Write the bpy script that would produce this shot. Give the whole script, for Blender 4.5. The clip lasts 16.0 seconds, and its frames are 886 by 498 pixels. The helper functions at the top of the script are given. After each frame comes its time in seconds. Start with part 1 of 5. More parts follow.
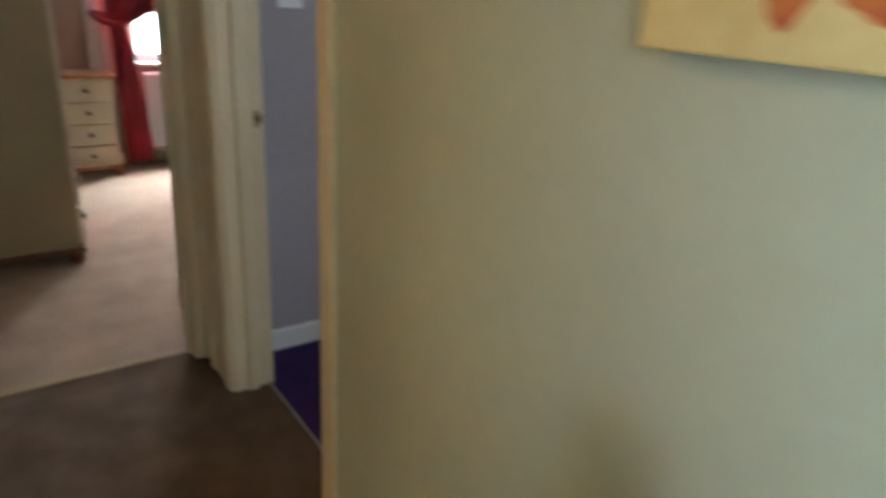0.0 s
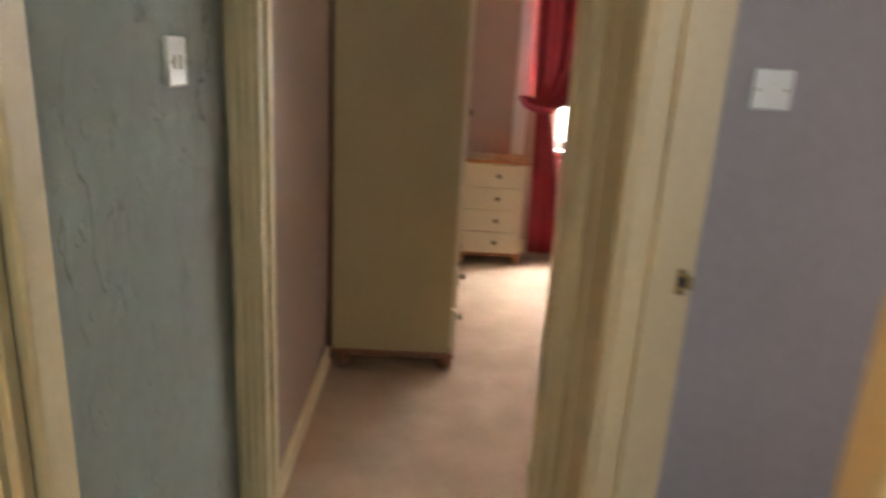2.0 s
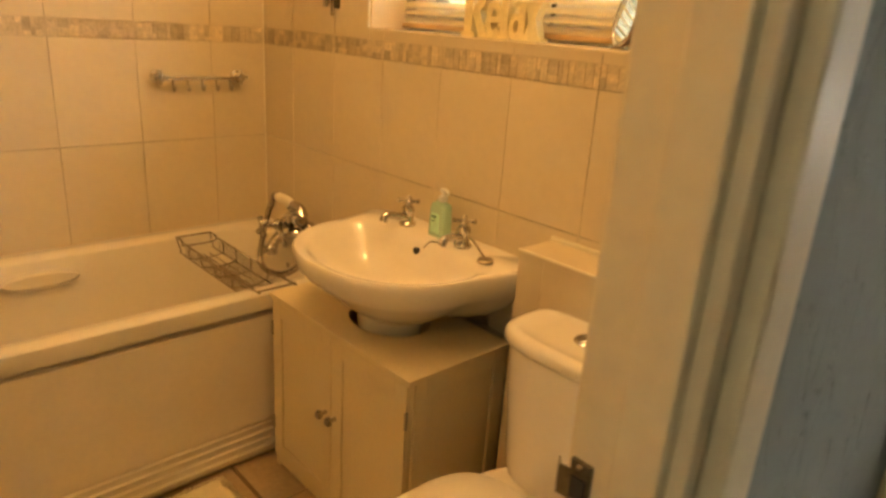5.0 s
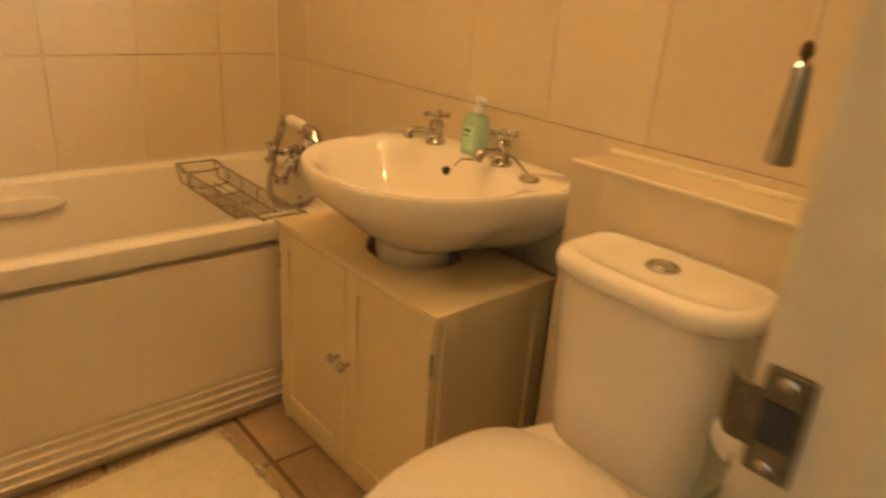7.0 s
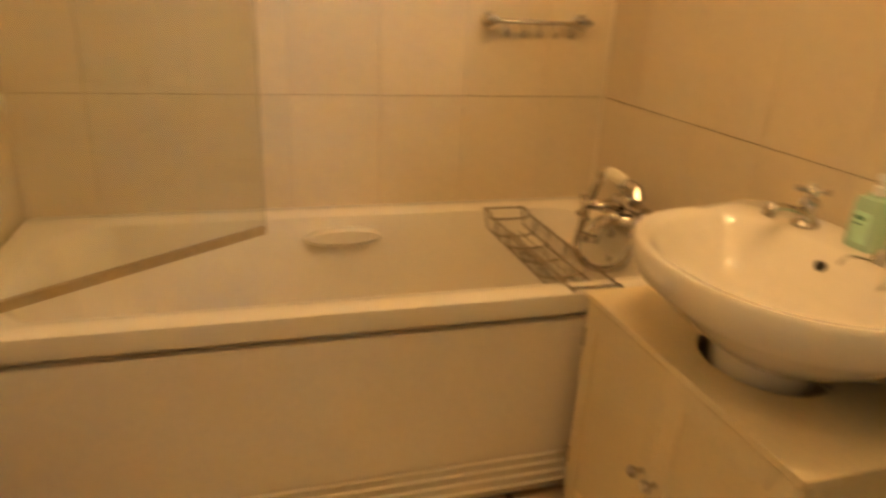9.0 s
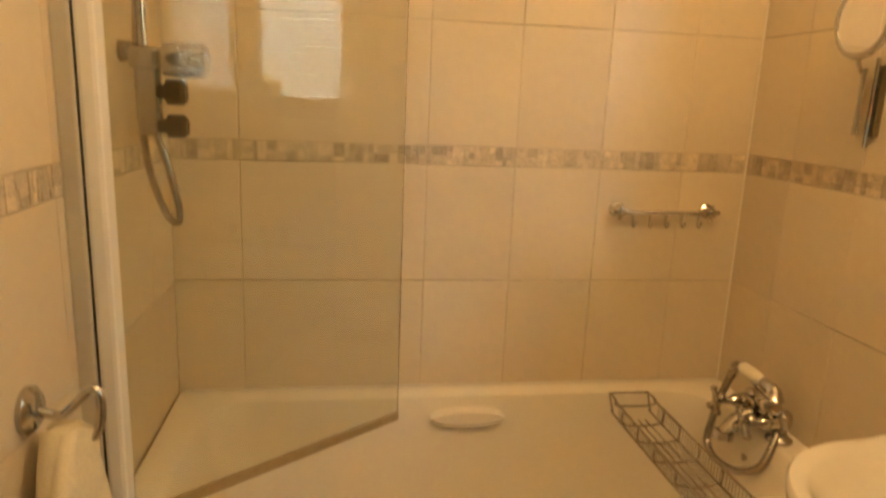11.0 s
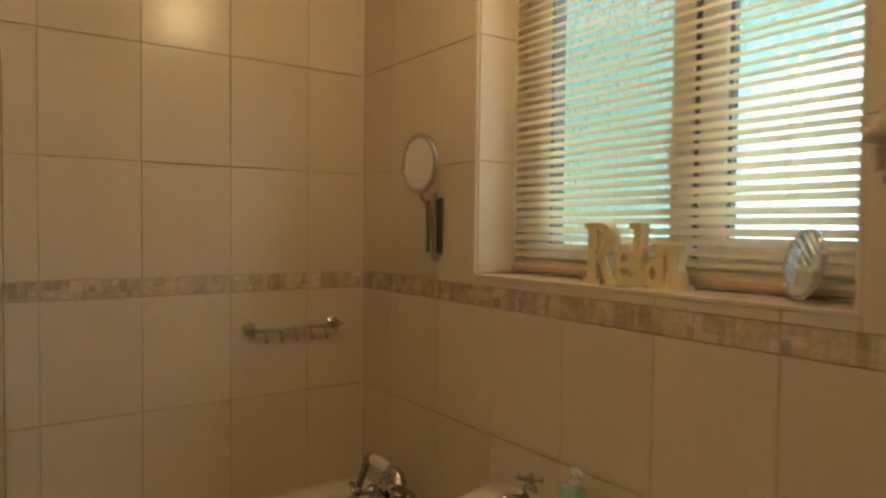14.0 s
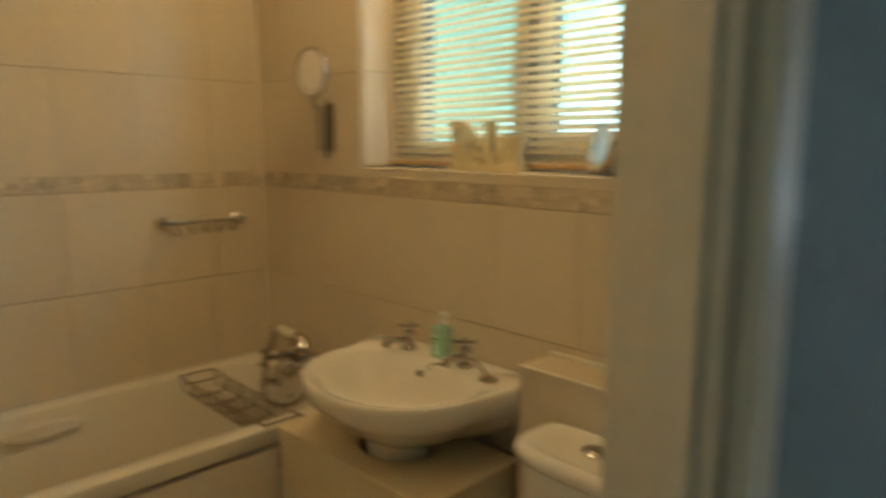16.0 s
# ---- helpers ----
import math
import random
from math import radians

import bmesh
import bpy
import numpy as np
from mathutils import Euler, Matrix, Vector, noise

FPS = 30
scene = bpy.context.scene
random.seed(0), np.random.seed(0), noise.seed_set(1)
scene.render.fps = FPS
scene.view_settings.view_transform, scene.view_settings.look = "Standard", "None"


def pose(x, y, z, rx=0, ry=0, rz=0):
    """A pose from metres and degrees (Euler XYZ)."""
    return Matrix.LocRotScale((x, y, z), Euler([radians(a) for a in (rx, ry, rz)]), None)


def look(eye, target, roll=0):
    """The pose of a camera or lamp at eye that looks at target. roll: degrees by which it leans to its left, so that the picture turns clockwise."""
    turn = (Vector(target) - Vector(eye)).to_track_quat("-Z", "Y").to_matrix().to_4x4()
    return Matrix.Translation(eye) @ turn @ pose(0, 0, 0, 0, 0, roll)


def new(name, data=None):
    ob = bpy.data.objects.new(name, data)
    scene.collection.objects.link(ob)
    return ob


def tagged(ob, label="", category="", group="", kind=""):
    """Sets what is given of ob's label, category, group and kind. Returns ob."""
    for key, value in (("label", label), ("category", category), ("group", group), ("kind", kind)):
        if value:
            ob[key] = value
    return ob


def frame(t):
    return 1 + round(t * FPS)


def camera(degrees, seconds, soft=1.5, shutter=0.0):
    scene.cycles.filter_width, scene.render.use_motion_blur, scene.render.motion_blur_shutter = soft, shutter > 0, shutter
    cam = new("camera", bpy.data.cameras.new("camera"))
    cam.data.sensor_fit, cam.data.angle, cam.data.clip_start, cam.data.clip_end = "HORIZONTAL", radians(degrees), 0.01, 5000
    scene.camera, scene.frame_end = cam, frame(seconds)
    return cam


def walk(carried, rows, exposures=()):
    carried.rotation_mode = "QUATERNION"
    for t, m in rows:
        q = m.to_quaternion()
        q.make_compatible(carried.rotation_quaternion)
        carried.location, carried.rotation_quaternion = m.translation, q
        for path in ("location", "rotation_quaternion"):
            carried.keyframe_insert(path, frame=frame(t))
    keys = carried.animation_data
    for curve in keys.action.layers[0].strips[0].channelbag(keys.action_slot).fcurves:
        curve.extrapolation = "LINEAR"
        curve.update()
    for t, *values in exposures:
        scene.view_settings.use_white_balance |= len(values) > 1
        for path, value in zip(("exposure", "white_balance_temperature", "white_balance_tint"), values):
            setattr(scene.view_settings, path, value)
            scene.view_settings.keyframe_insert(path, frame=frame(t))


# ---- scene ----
cam = camera(67.0, 16.0, soft=2.6, shutter=1.0)
PATH = [
    (0, (2.362, -2.314, 1.354), (3.457, -0.801, 0.638), 3.4),
    (0.5, (2.456, -2.083, 1.349), (3.294, -0.402, 0.661), 3.7),
    (1, (2.56, -1.856, 1.35), (2.973, -0.021, 0.67), 4.1),
    (1.5, (2.587, -1.648, 1.354), (2.791, 0.244, 0.738), 3.0),
    (2, (2.6, -1.509, 1.357), (2.638, 0.409, 0.792), 3.3),
    (2.5, (2.6, -1.389, 1.361), (2.297, 0.509, 0.808), 2.7),
    (3, (2.592, -1.345, 1.359), (1.888, 0.444, 0.807), 2.4),
    (3.5, (2.573, -1.316, 1.35), (1.56, 0.316, 0.796), 2.2),
    (4, (2.488, -1.282, 1.332), (1.207, 0.141, 0.755), 2.5),
    (4.5, (2.359, -1.255, 1.325), (0.98, 0.078, 0.760), 4.4),
    (4.6, (2.352, -1.247, 1.328), (0.967, 0.073, 0.748), 4.2),
    (4.7, (2.338, -1.246, 1.331), (0.962, 0.070, 0.729), 4.1),
    (6.8, (2.154, -1.121, 1.136), (0.792, 0.158, 0.399), 4.4),
    (7, (2.132, -1.104, 1.131), (0.744, 0.144, 0.390), 4.2),
    (7.5, (2.063, -1.05, 1.116), (0.58, 0.07, 0.376), 3.9),
    (8, (2.007, -1.026, 1.132), (0.4, -0.084, 0.402), 2.9),
    (8.5, (1.933, -1.042, 1.136), (0.211, -0.328, 0.411), 2.8),
    (9, (1.879, -1.069, 1.149), (0.093, -0.521, 0.435), 2.9),
    (9.2, (1.868, -1.098, 1.124), (0.058, -0.6, 0.434), 4.3),
    (11.3, (1.837, -1.174, 1.403), (-0.101, -0.886, 0.999), 2.8),
    (11.5, (1.848, -1.163, 1.405), (-0.093, -0.845, 1.043), 3.8),
    (12, (1.937, -1.076, 1.385), (-0.009, -0.666, 1.17), 3.2),
    (12.5, (1.951, -1.069, 1.403), (0.066, -0.414, 1.269), 3.4),
    (13, (1.984, -1.062, 1.426), (0.174, -0.215, 1.342), 2.1),
    (13.5, (2.006, -1.071, 1.415), (0.298, -0.032, 1.369), 1.8),
    (13.9, (2.011, -1.103, 1.428), (0.384, 0.059, 1.349), 1.0),
    (14, (2.028, -1.092, 1.408), (0.394, 0.06, 1.342), 0.6),
    (14.5, (2.081, -1.096, 1.407), (0.458, 0.067, 1.289), 0.1),
    (15, (2.192, -1.147, 1.389), (0.558, -0.012, 1.163), -0.3),
    (15.5, (2.248, -1.216, 1.366), (0.639, -0.061, 1.081), 0.0),
    (16, (2.331, -1.316, 1.356), (0.922, 0.072, 1.049), 0.2),
]
EXPOSURES = [(0, 0.38, 6050, 7), (1, 0.64, 6650, 11), (1.5, 0.74, 6950, 12), (3, 0.80, 7750, 14), (4, 0.54, 8200, 14), (4.5, 0.26, 8400, 13), (7, 0.34, 7600, 16), (9, 0.25, 6900, 12), (11.5, 0.12, 6350, 5),
             (12.5, -0.15, 5900, -2), (13, -0.44, 5650, 0), (14, -1.08, 5150, 0), (15, -1.15, 5050, 0), (16, -0.66, 5250, -4)]
walk(cam, [(t, look(eye, target, roll)) for t, eye, target, roll in PATH], EXPOSURES)


# ---------- world and large lights ----------
world = bpy.data.worlds.new("world")
scene.world = world
world.use_nodes = True
wn = world.node_tree.nodes
sky = wn.new("ShaderNodeTexSky")
sky.sky_type = "NISHITA"
sky.sun_disc = False
sky.sun_elevation, sky.sun_rotation = radians(40), radians(200)
world.node_tree.links.new(sky.outputs[0], wn["Background"].inputs[0])
wn["Background"].inputs[1].default_value = 0.08

sun = new("sun", bpy.data.lights.new("sun", "SUN"))
sun.data.energy, sun.data.angle, sun.data.color = 0.8, radians(12), (1, 0.95, 0.88)
sun.matrix_world = look((0, -8, 8), (0, 0, 0))

for x, y, watts in ((1.10, -0.32, 19), (1.45, -1.15, 9.5)):
    bulb = new("bathroom_bulb", bpy.data.lights.new("bathroom_bulb", "POINT"))
    bulb.data.energy, bulb.data.shadow_soft_size, bulb.data.color = watts, 0.08, (1, 0.60, 0.24)
    bulb.matrix_world = pose(x, y, 2.32)


# ---------- materials ----------
def material(name, colour, rough=0.5, metal=0.0, vary=0.12, scale=6.0, fine=60.0, bump=0.0, bump_scale=80.0,
             stretch=(1, 1, 1), second=None, coat=0.0, random_tint=0.0, island=False, spec=0.5):
    """A painted, glazed or woven surface: two scales of noise in colour, one in relief."""
    m = bpy.data.materials.new(name)
    m.use_nodes = True
    n, l = m.node_tree.nodes, m.node_tree.links
    b = n["Principled BSDF"]
    b.inputs["Roughness"].default_value, b.inputs["Metallic"].default_value = rough, metal
    b.inputs["Coat Weight"].default_value = coat
    b.inputs["Specular IOR Level"].default_value = spec
    co = n.new("ShaderNodeTexCoord")
    mp = n.new("ShaderNodeMapping")
    mp.inputs["Scale"].default_value = stretch
    l.new(co.outputs["Object"], mp.inputs["Vector"])
    big, small = n.new("ShaderNodeTexNoise"), n.new("ShaderNodeTexNoise")
    big.inputs["Scale"].default_value, small.inputs["Scale"].default_value = scale, fine
    small.inputs["Detail"].default_value = 4
    for t in (big, small):
        l.new(mp.outputs[0], t.inputs["Vector"])
    add = n.new("ShaderNodeMath")
    add.operation = "ADD"
    l.new(big.outputs["Fac"], add.inputs[0])
    l.new(small.outputs["Fac"], add.inputs[1])
    ramp = n.new("ShaderNodeMapRange")
    ramp.inputs["From Min"].default_value, ramp.inputs["From Max"].default_value = 0.7, 1.3
    l.new(add.outputs[0], ramp.inputs["Value"])
    mix = n.new("ShaderNodeMix")
    mix.data_type = "RGBA"
    dark = second or tuple(c * (1 - vary) for c in colour)
    light = colour if second else tuple(min(1, c * (1 + vary)) for c in colour)
    mix.inputs["A"].default_value, mix.inputs["B"].default_value = (*dark, 1), (*light, 1)
    l.new(ramp.outputs[0], mix.inputs["Factor"])
    out = mix.outputs["Result"]
    if random_tint:
        if island:
            src = n.new("ShaderNodeNewGeometry").outputs["Random Per Island"]
        else:
            src = n.new("ShaderNodeObjectInfo").outputs["Random"]
        hsv = n.new("ShaderNodeHueSaturation")
        rng = n.new("ShaderNodeMapRange")
        rng.inputs["To Min"].default_value, rng.inputs["To Max"].default_value = 1 - random_tint, 1 + random_tint * 0.6
        l.new(src, rng.inputs["Value"])
        l.new(rng.outputs[0], hsv.inputs["Value"])
        l.new(out, hsv.inputs["Color"])
        out = hsv.outputs[0]
    l.new(out, b.inputs["Base Color"])
    if bump:
        t = n.new("ShaderNodeTexNoise")
        t.inputs["Scale"].default_value, t.inputs["Detail"].default_value = bump_scale, 5
        l.new(mp.outputs[0], t.inputs["Vector"])
        bp = n.new("ShaderNodeBump")
        bp.inputs["Strength"].default_value, bp.inputs["Distance"].default_value = bump, 0.01
        l.new(t.outputs["Fac"], bp.inputs["Height"])
        l.new(bp.outputs[0], b.inputs["Normal"])
    return m


def plaster_strokes(name, colour, second, tear=0.605, depth=0.0042):
    """Painted textured plaster: short trowel ridges, leaning strokes, over fine grain."""
    m = material(name, colour, rough=0.8, second=second, scale=2.2, fine=25, spec=0.25)
    n, l = m.node_tree.nodes, m.node_tree.links
    co = [x for x in n if x.type == "TEX_COORD"][0]
    mp = n.new("ShaderNodeMapping")
    mp.inputs["Rotation"].default_value = (radians(14), radians(10), 0)
    mp.inputs["Scale"].default_value = (11, 11, 3.6)
    l.new(co.outputs["Object"], mp.inputs["Vector"])
    warp = n.new("ShaderNodeTexNoise")
    warp.inputs["Scale"].default_value = 2.2
    warp.inputs["Detail"].default_value = 5
    warp.inputs["Distortion"].default_value = 1.2
    l.new(mp.outputs[0], warp.inputs["Vector"])
    edge = n.new("ShaderNodeMapRange")
    edge.interpolation_type = "SMOOTHSTEP"
    edge.inputs["From Min"].default_value, edge.inputs["From Max"].default_value = tear, tear + 0.05
    l.new(warp.outputs["Fac"], edge.inputs["Value"])
    grain = n.new("ShaderNodeTexNoise")
    grain.inputs["Scale"].default_value, grain.inputs["Detail"].default_value = 18, 5
    l.new(co.outputs["Object"], grain.inputs["Vector"])
    mad = n.new("ShaderNodeMath")
    mad.operation = "MULTIPLY_ADD"
    mad.inputs[1].default_value = 0.35
    l.new(grain.outputs["Fac"], mad.inputs[0])
    l.new(edge.outputs[0], mad.inputs[2])
    bp = n.new("ShaderNodeBump")
    bp.inputs["Strength"].default_value, bp.inputs["Distance"].default_value = 0.9, depth
    l.new(mad.outputs[0], bp.inputs["Height"])
    l.new(bp.outputs[0], n["Principled BSDF"].inputs["Normal"])
    return m


def glass_material(name, ripple=0.0, scale=60.0, tint=(1, 1, 1), rough=0.0):
    m = bpy.data.materials.new(name)
    m.use_nodes = True
    n, l = m.node_tree.nodes, m.node_tree.links
    b = n["Principled BSDF"]
    b.inputs["Transmission Weight"].default_value, b.inputs["Roughness"].default_value = 1.0, rough
    b.inputs["Base Color"].default_value, b.inputs["IOR"].default_value = (*tint, 1), 1.45
    if ripple:
        co, t, bp = n.new("ShaderNodeTexCoord"), n.new("ShaderNodeTexNoise"), n.new("ShaderNodeBump")
        mp = n.new("ShaderNodeMapping")
        mp.inputs["Scale"].default_value = (1, 1, 0.45)
        t.inputs["Scale"].default_value, t.inputs["Distortion"].default_value = scale, 1.2
        bp.inputs["Strength"].default_value, bp.inputs["Distance"].default_value = ripple, 0.01
        l.new(co.outputs["Object"], mp.inputs["Vector"])
        l.new(mp.outputs[0], t.inputs["Vector"])
        l.new(t.outputs["Fac"], bp.inputs["Height"])
        l.new(bp.outputs[0], b.inputs["Normal"])
    return m


def glow(name, low, high, strength, scale=1.2, dark=None, slope=(0, 0, 0), base=0.0):
    """Daylight far outside a window, from shaded greenery to white sky; an added fill panel too."""
    m = bpy.data.materials.new(name)
    m.use_nodes = True
    n, l = m.node_tree.nodes, m.node_tree.links
    n.remove(n["Principled BSDF"])
    e = n.new("ShaderNodeEmission")
    e.inputs["Strength"].default_value = strength
    co, t, r = n.new("ShaderNodeTexCoord"), n.new("ShaderNodeTexNoise"), n.new("ShaderNodeValToRGB")
    t.inputs["Scale"].default_value = scale
    dot, mad, add = n.new("ShaderNodeVectorMath"), n.new("ShaderNodeMath"), n.new("ShaderNodeMath")
    dot.operation, mad.operation, add.operation = "DOT_PRODUCT", "MULTIPLY_ADD", "ADD"
    dot.inputs[1].default_value = slope
    add.inputs[1].default_value = base
    l.new(co.outputs["Object"], t.inputs["Vector"])
    l.new(co.outputs["Object"], dot.inputs[0])
    mad.inputs[1].default_value = 1.0
    l.new(t.outputs["Fac"], mad.inputs[0])
    l.new(dot.outputs["Value"], mad.inputs[2])
    l.new(mad.outputs[0], add.inputs[0])
    l.new(add.outputs[0], r.inputs["Fac"])
    r.color_ramp.elements[0].position, r.color_ramp.elements[1].position = 0.42, 0.62
    r.color_ramp.elements[0].color, r.color_ramp.elements[1].color = (*low, 1), (*high, 1)
    if dark:
        d = r.color_ramp.elements.new(0.34)
        d.color = (*dark, 1)
    l.new(r.outputs[0], e.inputs["Color"])
    l.new(e.outputs[0], n["Material Output"].inputs["Surface"])
    return m


TILE = material("cream_tile", (0.70, 0.60, 0.45), rough=0.22, vary=0.03, scale=5, fine=40, bump=0.008, bump_scale=14, random_tint=0.04)
GROUT = material("grout", (0.62, 0.52, 0.38), rough=0.9, vary=0.15, fine=120)
MOSAIC = material("mosaic", (0.60, 0.50, 0.36), rough=0.3, vary=0.22, scale=40, fine=160, random_tint=0.34, island=True)
MOSAIC_BED = material("mosaic_bed", (0.58, 0.49, 0.36), rough=0.8, vary=0.15, fine=120)
CERAMIC = material("white_ceramic", (0.84, 0.79, 0.72), rough=0.09, vary=0.02, coat=0.6)
ACRYLIC = material("bath_acrylic", (0.80, 0.74, 0.64), rough=0.2, vary=0.02)
PANEL = material("bath_panel", (0.80, 0.72, 0.62), rough=0.38, vary=0.03)
CABINET = material("cream_lacquer", (0.78, 0.66, 0.44), rough=0.4, vary=0.04, scale=4, fine=90)
CHROME = material("chrome", (0.52, 0.50, 0.48), rough=0.08, metal=1.0, vary=0.05)
STEEL = material("dull_steel", (0.42, 0.37, 0.30), rough=0.35, metal=1.0, vary=0.2, fine=200)
OLD_STEEL = material("tarnished_steel", (0.20, 0.17, 0.12), rough=0.35, metal=1.0, vary=0.3, fine=150)
WIRE = material("wire_chrome", (0.45, 0.42, 0.38), rough=0.25, metal=1.0, vary=0.15)
MIRROR = material("mirror", (0.9, 0.9, 0.9), rough=0.02, metal=1.0, vary=0.0)
GLOSS = material("cream_gloss_paint", (0.70, 0.60, 0.41), rough=0.4, vary=0.05, scale=3, fine=50, bump=0.04, bump_scale=30, spec=0.4)
PAINT_IVORY = material("ivory_plastic", (0.82, 0.76, 0.62), rough=0.3, vary=0.03)
ALUMINIUM = material("painted_profile", (0.55, 0.52, 0.46), rough=0.35, vary=0.05)
WHITE = material("white_plastic", (0.85, 0.85, 0.84), rough=0.25, vary=0.02)
UPVC = material("window_frame_plastic", (0.88, 0.85, 0.78), rough=0.35, vary=0.04)
GREY_SEAL = material("grey_seal", (0.16, 0.15, 0.12), rough=0.6)
SEAL = material("black_seal", (0.03, 0.03, 0.03), rough=0.6)
BLUE = plaster_strokes("blue_plaster", (0.285, 0.328, 0.308), (0.255, 0.298, 0.282), 0.58, 0.0065)
GREEN = plaster_strokes("green_plaster", (0.47, 0.51, 0.42), (0.44, 0.48, 0.39), 0.68, 0.004)
LILAC = material("lilac_paint", (0.47, 0.43, 0.46), rough=0.7, vary=0.06, scale=2, fine=30, bump=0.1, bump_scale=60)
# invented dark red for unseen bedroom walls, to lower and warm bounced light
BOUNCE_CUT_RED = material("bounce_cut_red", (0.12, 0.05, 0.04), rough=0.7, vary=0.08, scale=2, fine=40, bump=0.1, bump_scale=70)
PINK = material("pink_paint", (0.45, 0.31, 0.25), rough=0.7, vary=0.05, scale=2, fine=40, bump=0.1, bump_scale=70)
# darker, browner copy of PINK: the west wall's shadow as paint
PINK_SHADED = material("pink_paint_shaded", (0.34, 0.255, 0.205), rough=0.7, vary=0.05, scale=2, fine=40, bump=0.1, bump_scale=70)
CEILING = material("ceiling_paint", (0.78, 0.75, 0.69), rough=0.8, vary=0.04, bump=0.1)
BROWN_CARPET = material("brown_carpet", (0.15, 0.098, 0.068), rough=0.95, vary=0.3, scale=8, fine=260, bump=0.6, bump_scale=300, spec=0.1)
PURPLE_CARPET = material("purple_carpet", (0.055, 0.032, 0.12), rough=0.95, vary=0.3, scale=8, fine=260, bump=0.6, bump_scale=300, spec=0.1)
BEIGE_CARPET = material("beige_carpet", (0.445, 0.32, 0.24), rough=0.95, vary=0.16, scale=5, fine=240, bump=0.7, bump_scale=260, spec=0.1)
FLOOR_TILE = material("floor_tile", (0.50, 0.37, 0.24), rough=0.35, vary=0.12, scale=7, fine=60, random_tint=0.08)
FLOOR_GROUT = material("floor_grout", (0.24, 0.17, 0.11), rough=0.9)
MAT = material("cream_pile", (0.80, 0.73, 0.56), rough=0.95, vary=0.08, scale=30, fine=200, spec=0.1)
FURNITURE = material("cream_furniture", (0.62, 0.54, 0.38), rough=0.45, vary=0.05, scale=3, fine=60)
# the cream of FURNITURE darkened: shade on the wardrobe's side, put into its colour
WARDROBE_SHADED = material("wardrobe_side_shaded", (0.38, 0.31, 0.17), rough=0.5, vary=0.06, scale=3, fine=60)
PINE = material("pine_stain", (0.42, 0.17, 0.06), rough=0.35, second=(0.28, 0.10, 0.035), scale=5, fine=60, stretch=(1, 8, 8))
# PINE again, with the shade about the wardrobe mixed into the colour
SHADED_PINE = material("shaded_pine_stain", (0.22, 0.085, 0.035), rough=0.35, second=(0.15, 0.055, 0.022), scale=5, fine=60, stretch=(1, 8, 8))
KNOB = material("dark_knob", (0.10, 0.075, 0.05), rough=0.3, metal=0.6)
CRIMSON = material("crimson_cloth", (0.27, 0.018, 0.035), rough=0.75, vary=0.25, scale=6, fine=140, bump=0.2, bump_scale=300)
SLAT = material("blind_slat", (0.90, 0.84, 0.68), rough=0.4, vary=0.06, stretch=(1, 10, 10))
sn, sl = SLAT.node_tree.nodes, SLAT.node_tree.links
glow_through, blend = sn.new("ShaderNodeBsdfTranslucent"), sn.new("ShaderNodeMixShader")
glow_through.inputs["Color"].default_value = (0.90, 0.82, 0.62, 1)
blend.inputs[0].default_value = 0.70
sl.new(sn["Principled BSDF"].outputs[0], blend.inputs[1])
sl.new(glow_through.outputs[0], blend.inputs[2])
sl.new(blend.outputs[0], sn["Material Output"].inputs["Surface"])
RAIL_WOOD = material("blind_rail", (0.42, 0.29, 0.17), rough=0.4, vary=0.15, stretch=(1, 10, 10))
LETTER = material("letter_wood", (0.72, 0.62, 0.38), rough=0.55, vary=0.12, scale=20, fine=90)
SOAP = glass_material("green_soap", tint=(0.62, 0.93, 0.76), rough=0.1)
SOAP.node_tree.nodes["Principled BSDF"].inputs["Transmission Weight"].default_value = 0.35
RUBBER = material("black_rubber", (0.03, 0.03, 0.03), rough=0.5)
CANVAS = material("canvas_yellow", (0.72, 0.60, 0.30), rough=0.8, second=(0.62, 0.48, 0.2), scale=5, fine=40, bump=0.3, bump_scale=400)
CANVAS_RED = material("canvas_red", (0.45, 0.06, 0.03), rough=0.7, second=(0.55, 0.22, 0.05), scale=14, fine=60)
FUR = material("pale_plush", (0.60, 0.50, 0.42), rough=0.95, vary=0.15, scale=40, fine=220, bump=0.25, bump_scale=200)
PAPER = material("tissue", (0.85, 0.80, 0.70), rough=0.9, vary=0.05, bump=0.2)
DARK_WOOD = material("dark_wood", (0.10, 0.045, 0.02), rough=0.3, second=(0.06, 0.025, 0.012), scale=6, fine=50, stretch=(6, 6, 1))
CLEAR = glass_material("clear_glass", tint=(0.95, 0.97, 0.95))
SCREEN_GLASS = glass_material("screen_glass", tint=(0.86, 0.87, 0.80))
YELLOWED = material("yellowed_plastic", (0.36, 0.27, 0.15), rough=0.4, vary=0.15)
BRASS = material("tarnished_brass", (0.42, 0.31, 0.14), rough=0.35, metal=1.0, vary=0.2)
RIPPLE = glass_material("obscured_glass", ripple=0.45, scale=65)
BATH_SKY = glow("daylight_garden", (0.20, 0.37, 0.29), (0.82, 1.0, 0.95), 7.6, 2.2, (0.11, 0.18, 0.13), (0.45, 0, -0.45), 0.57)
WHITE_SKY = glow("daylight_street", (0.85, 0.93, 1.0), (1, 1, 1), 75.0, 0.8)
OPEN_SKY = glow("daylight_open_sky", (0.85, 0.93, 1.0), (1, 1, 1), 230.0, 0.8)
SIDE_SKY = glow("daylight_side", (0.85, 0.93, 1.0), (1, 0.98, 0.95), 3.4, 0.8)
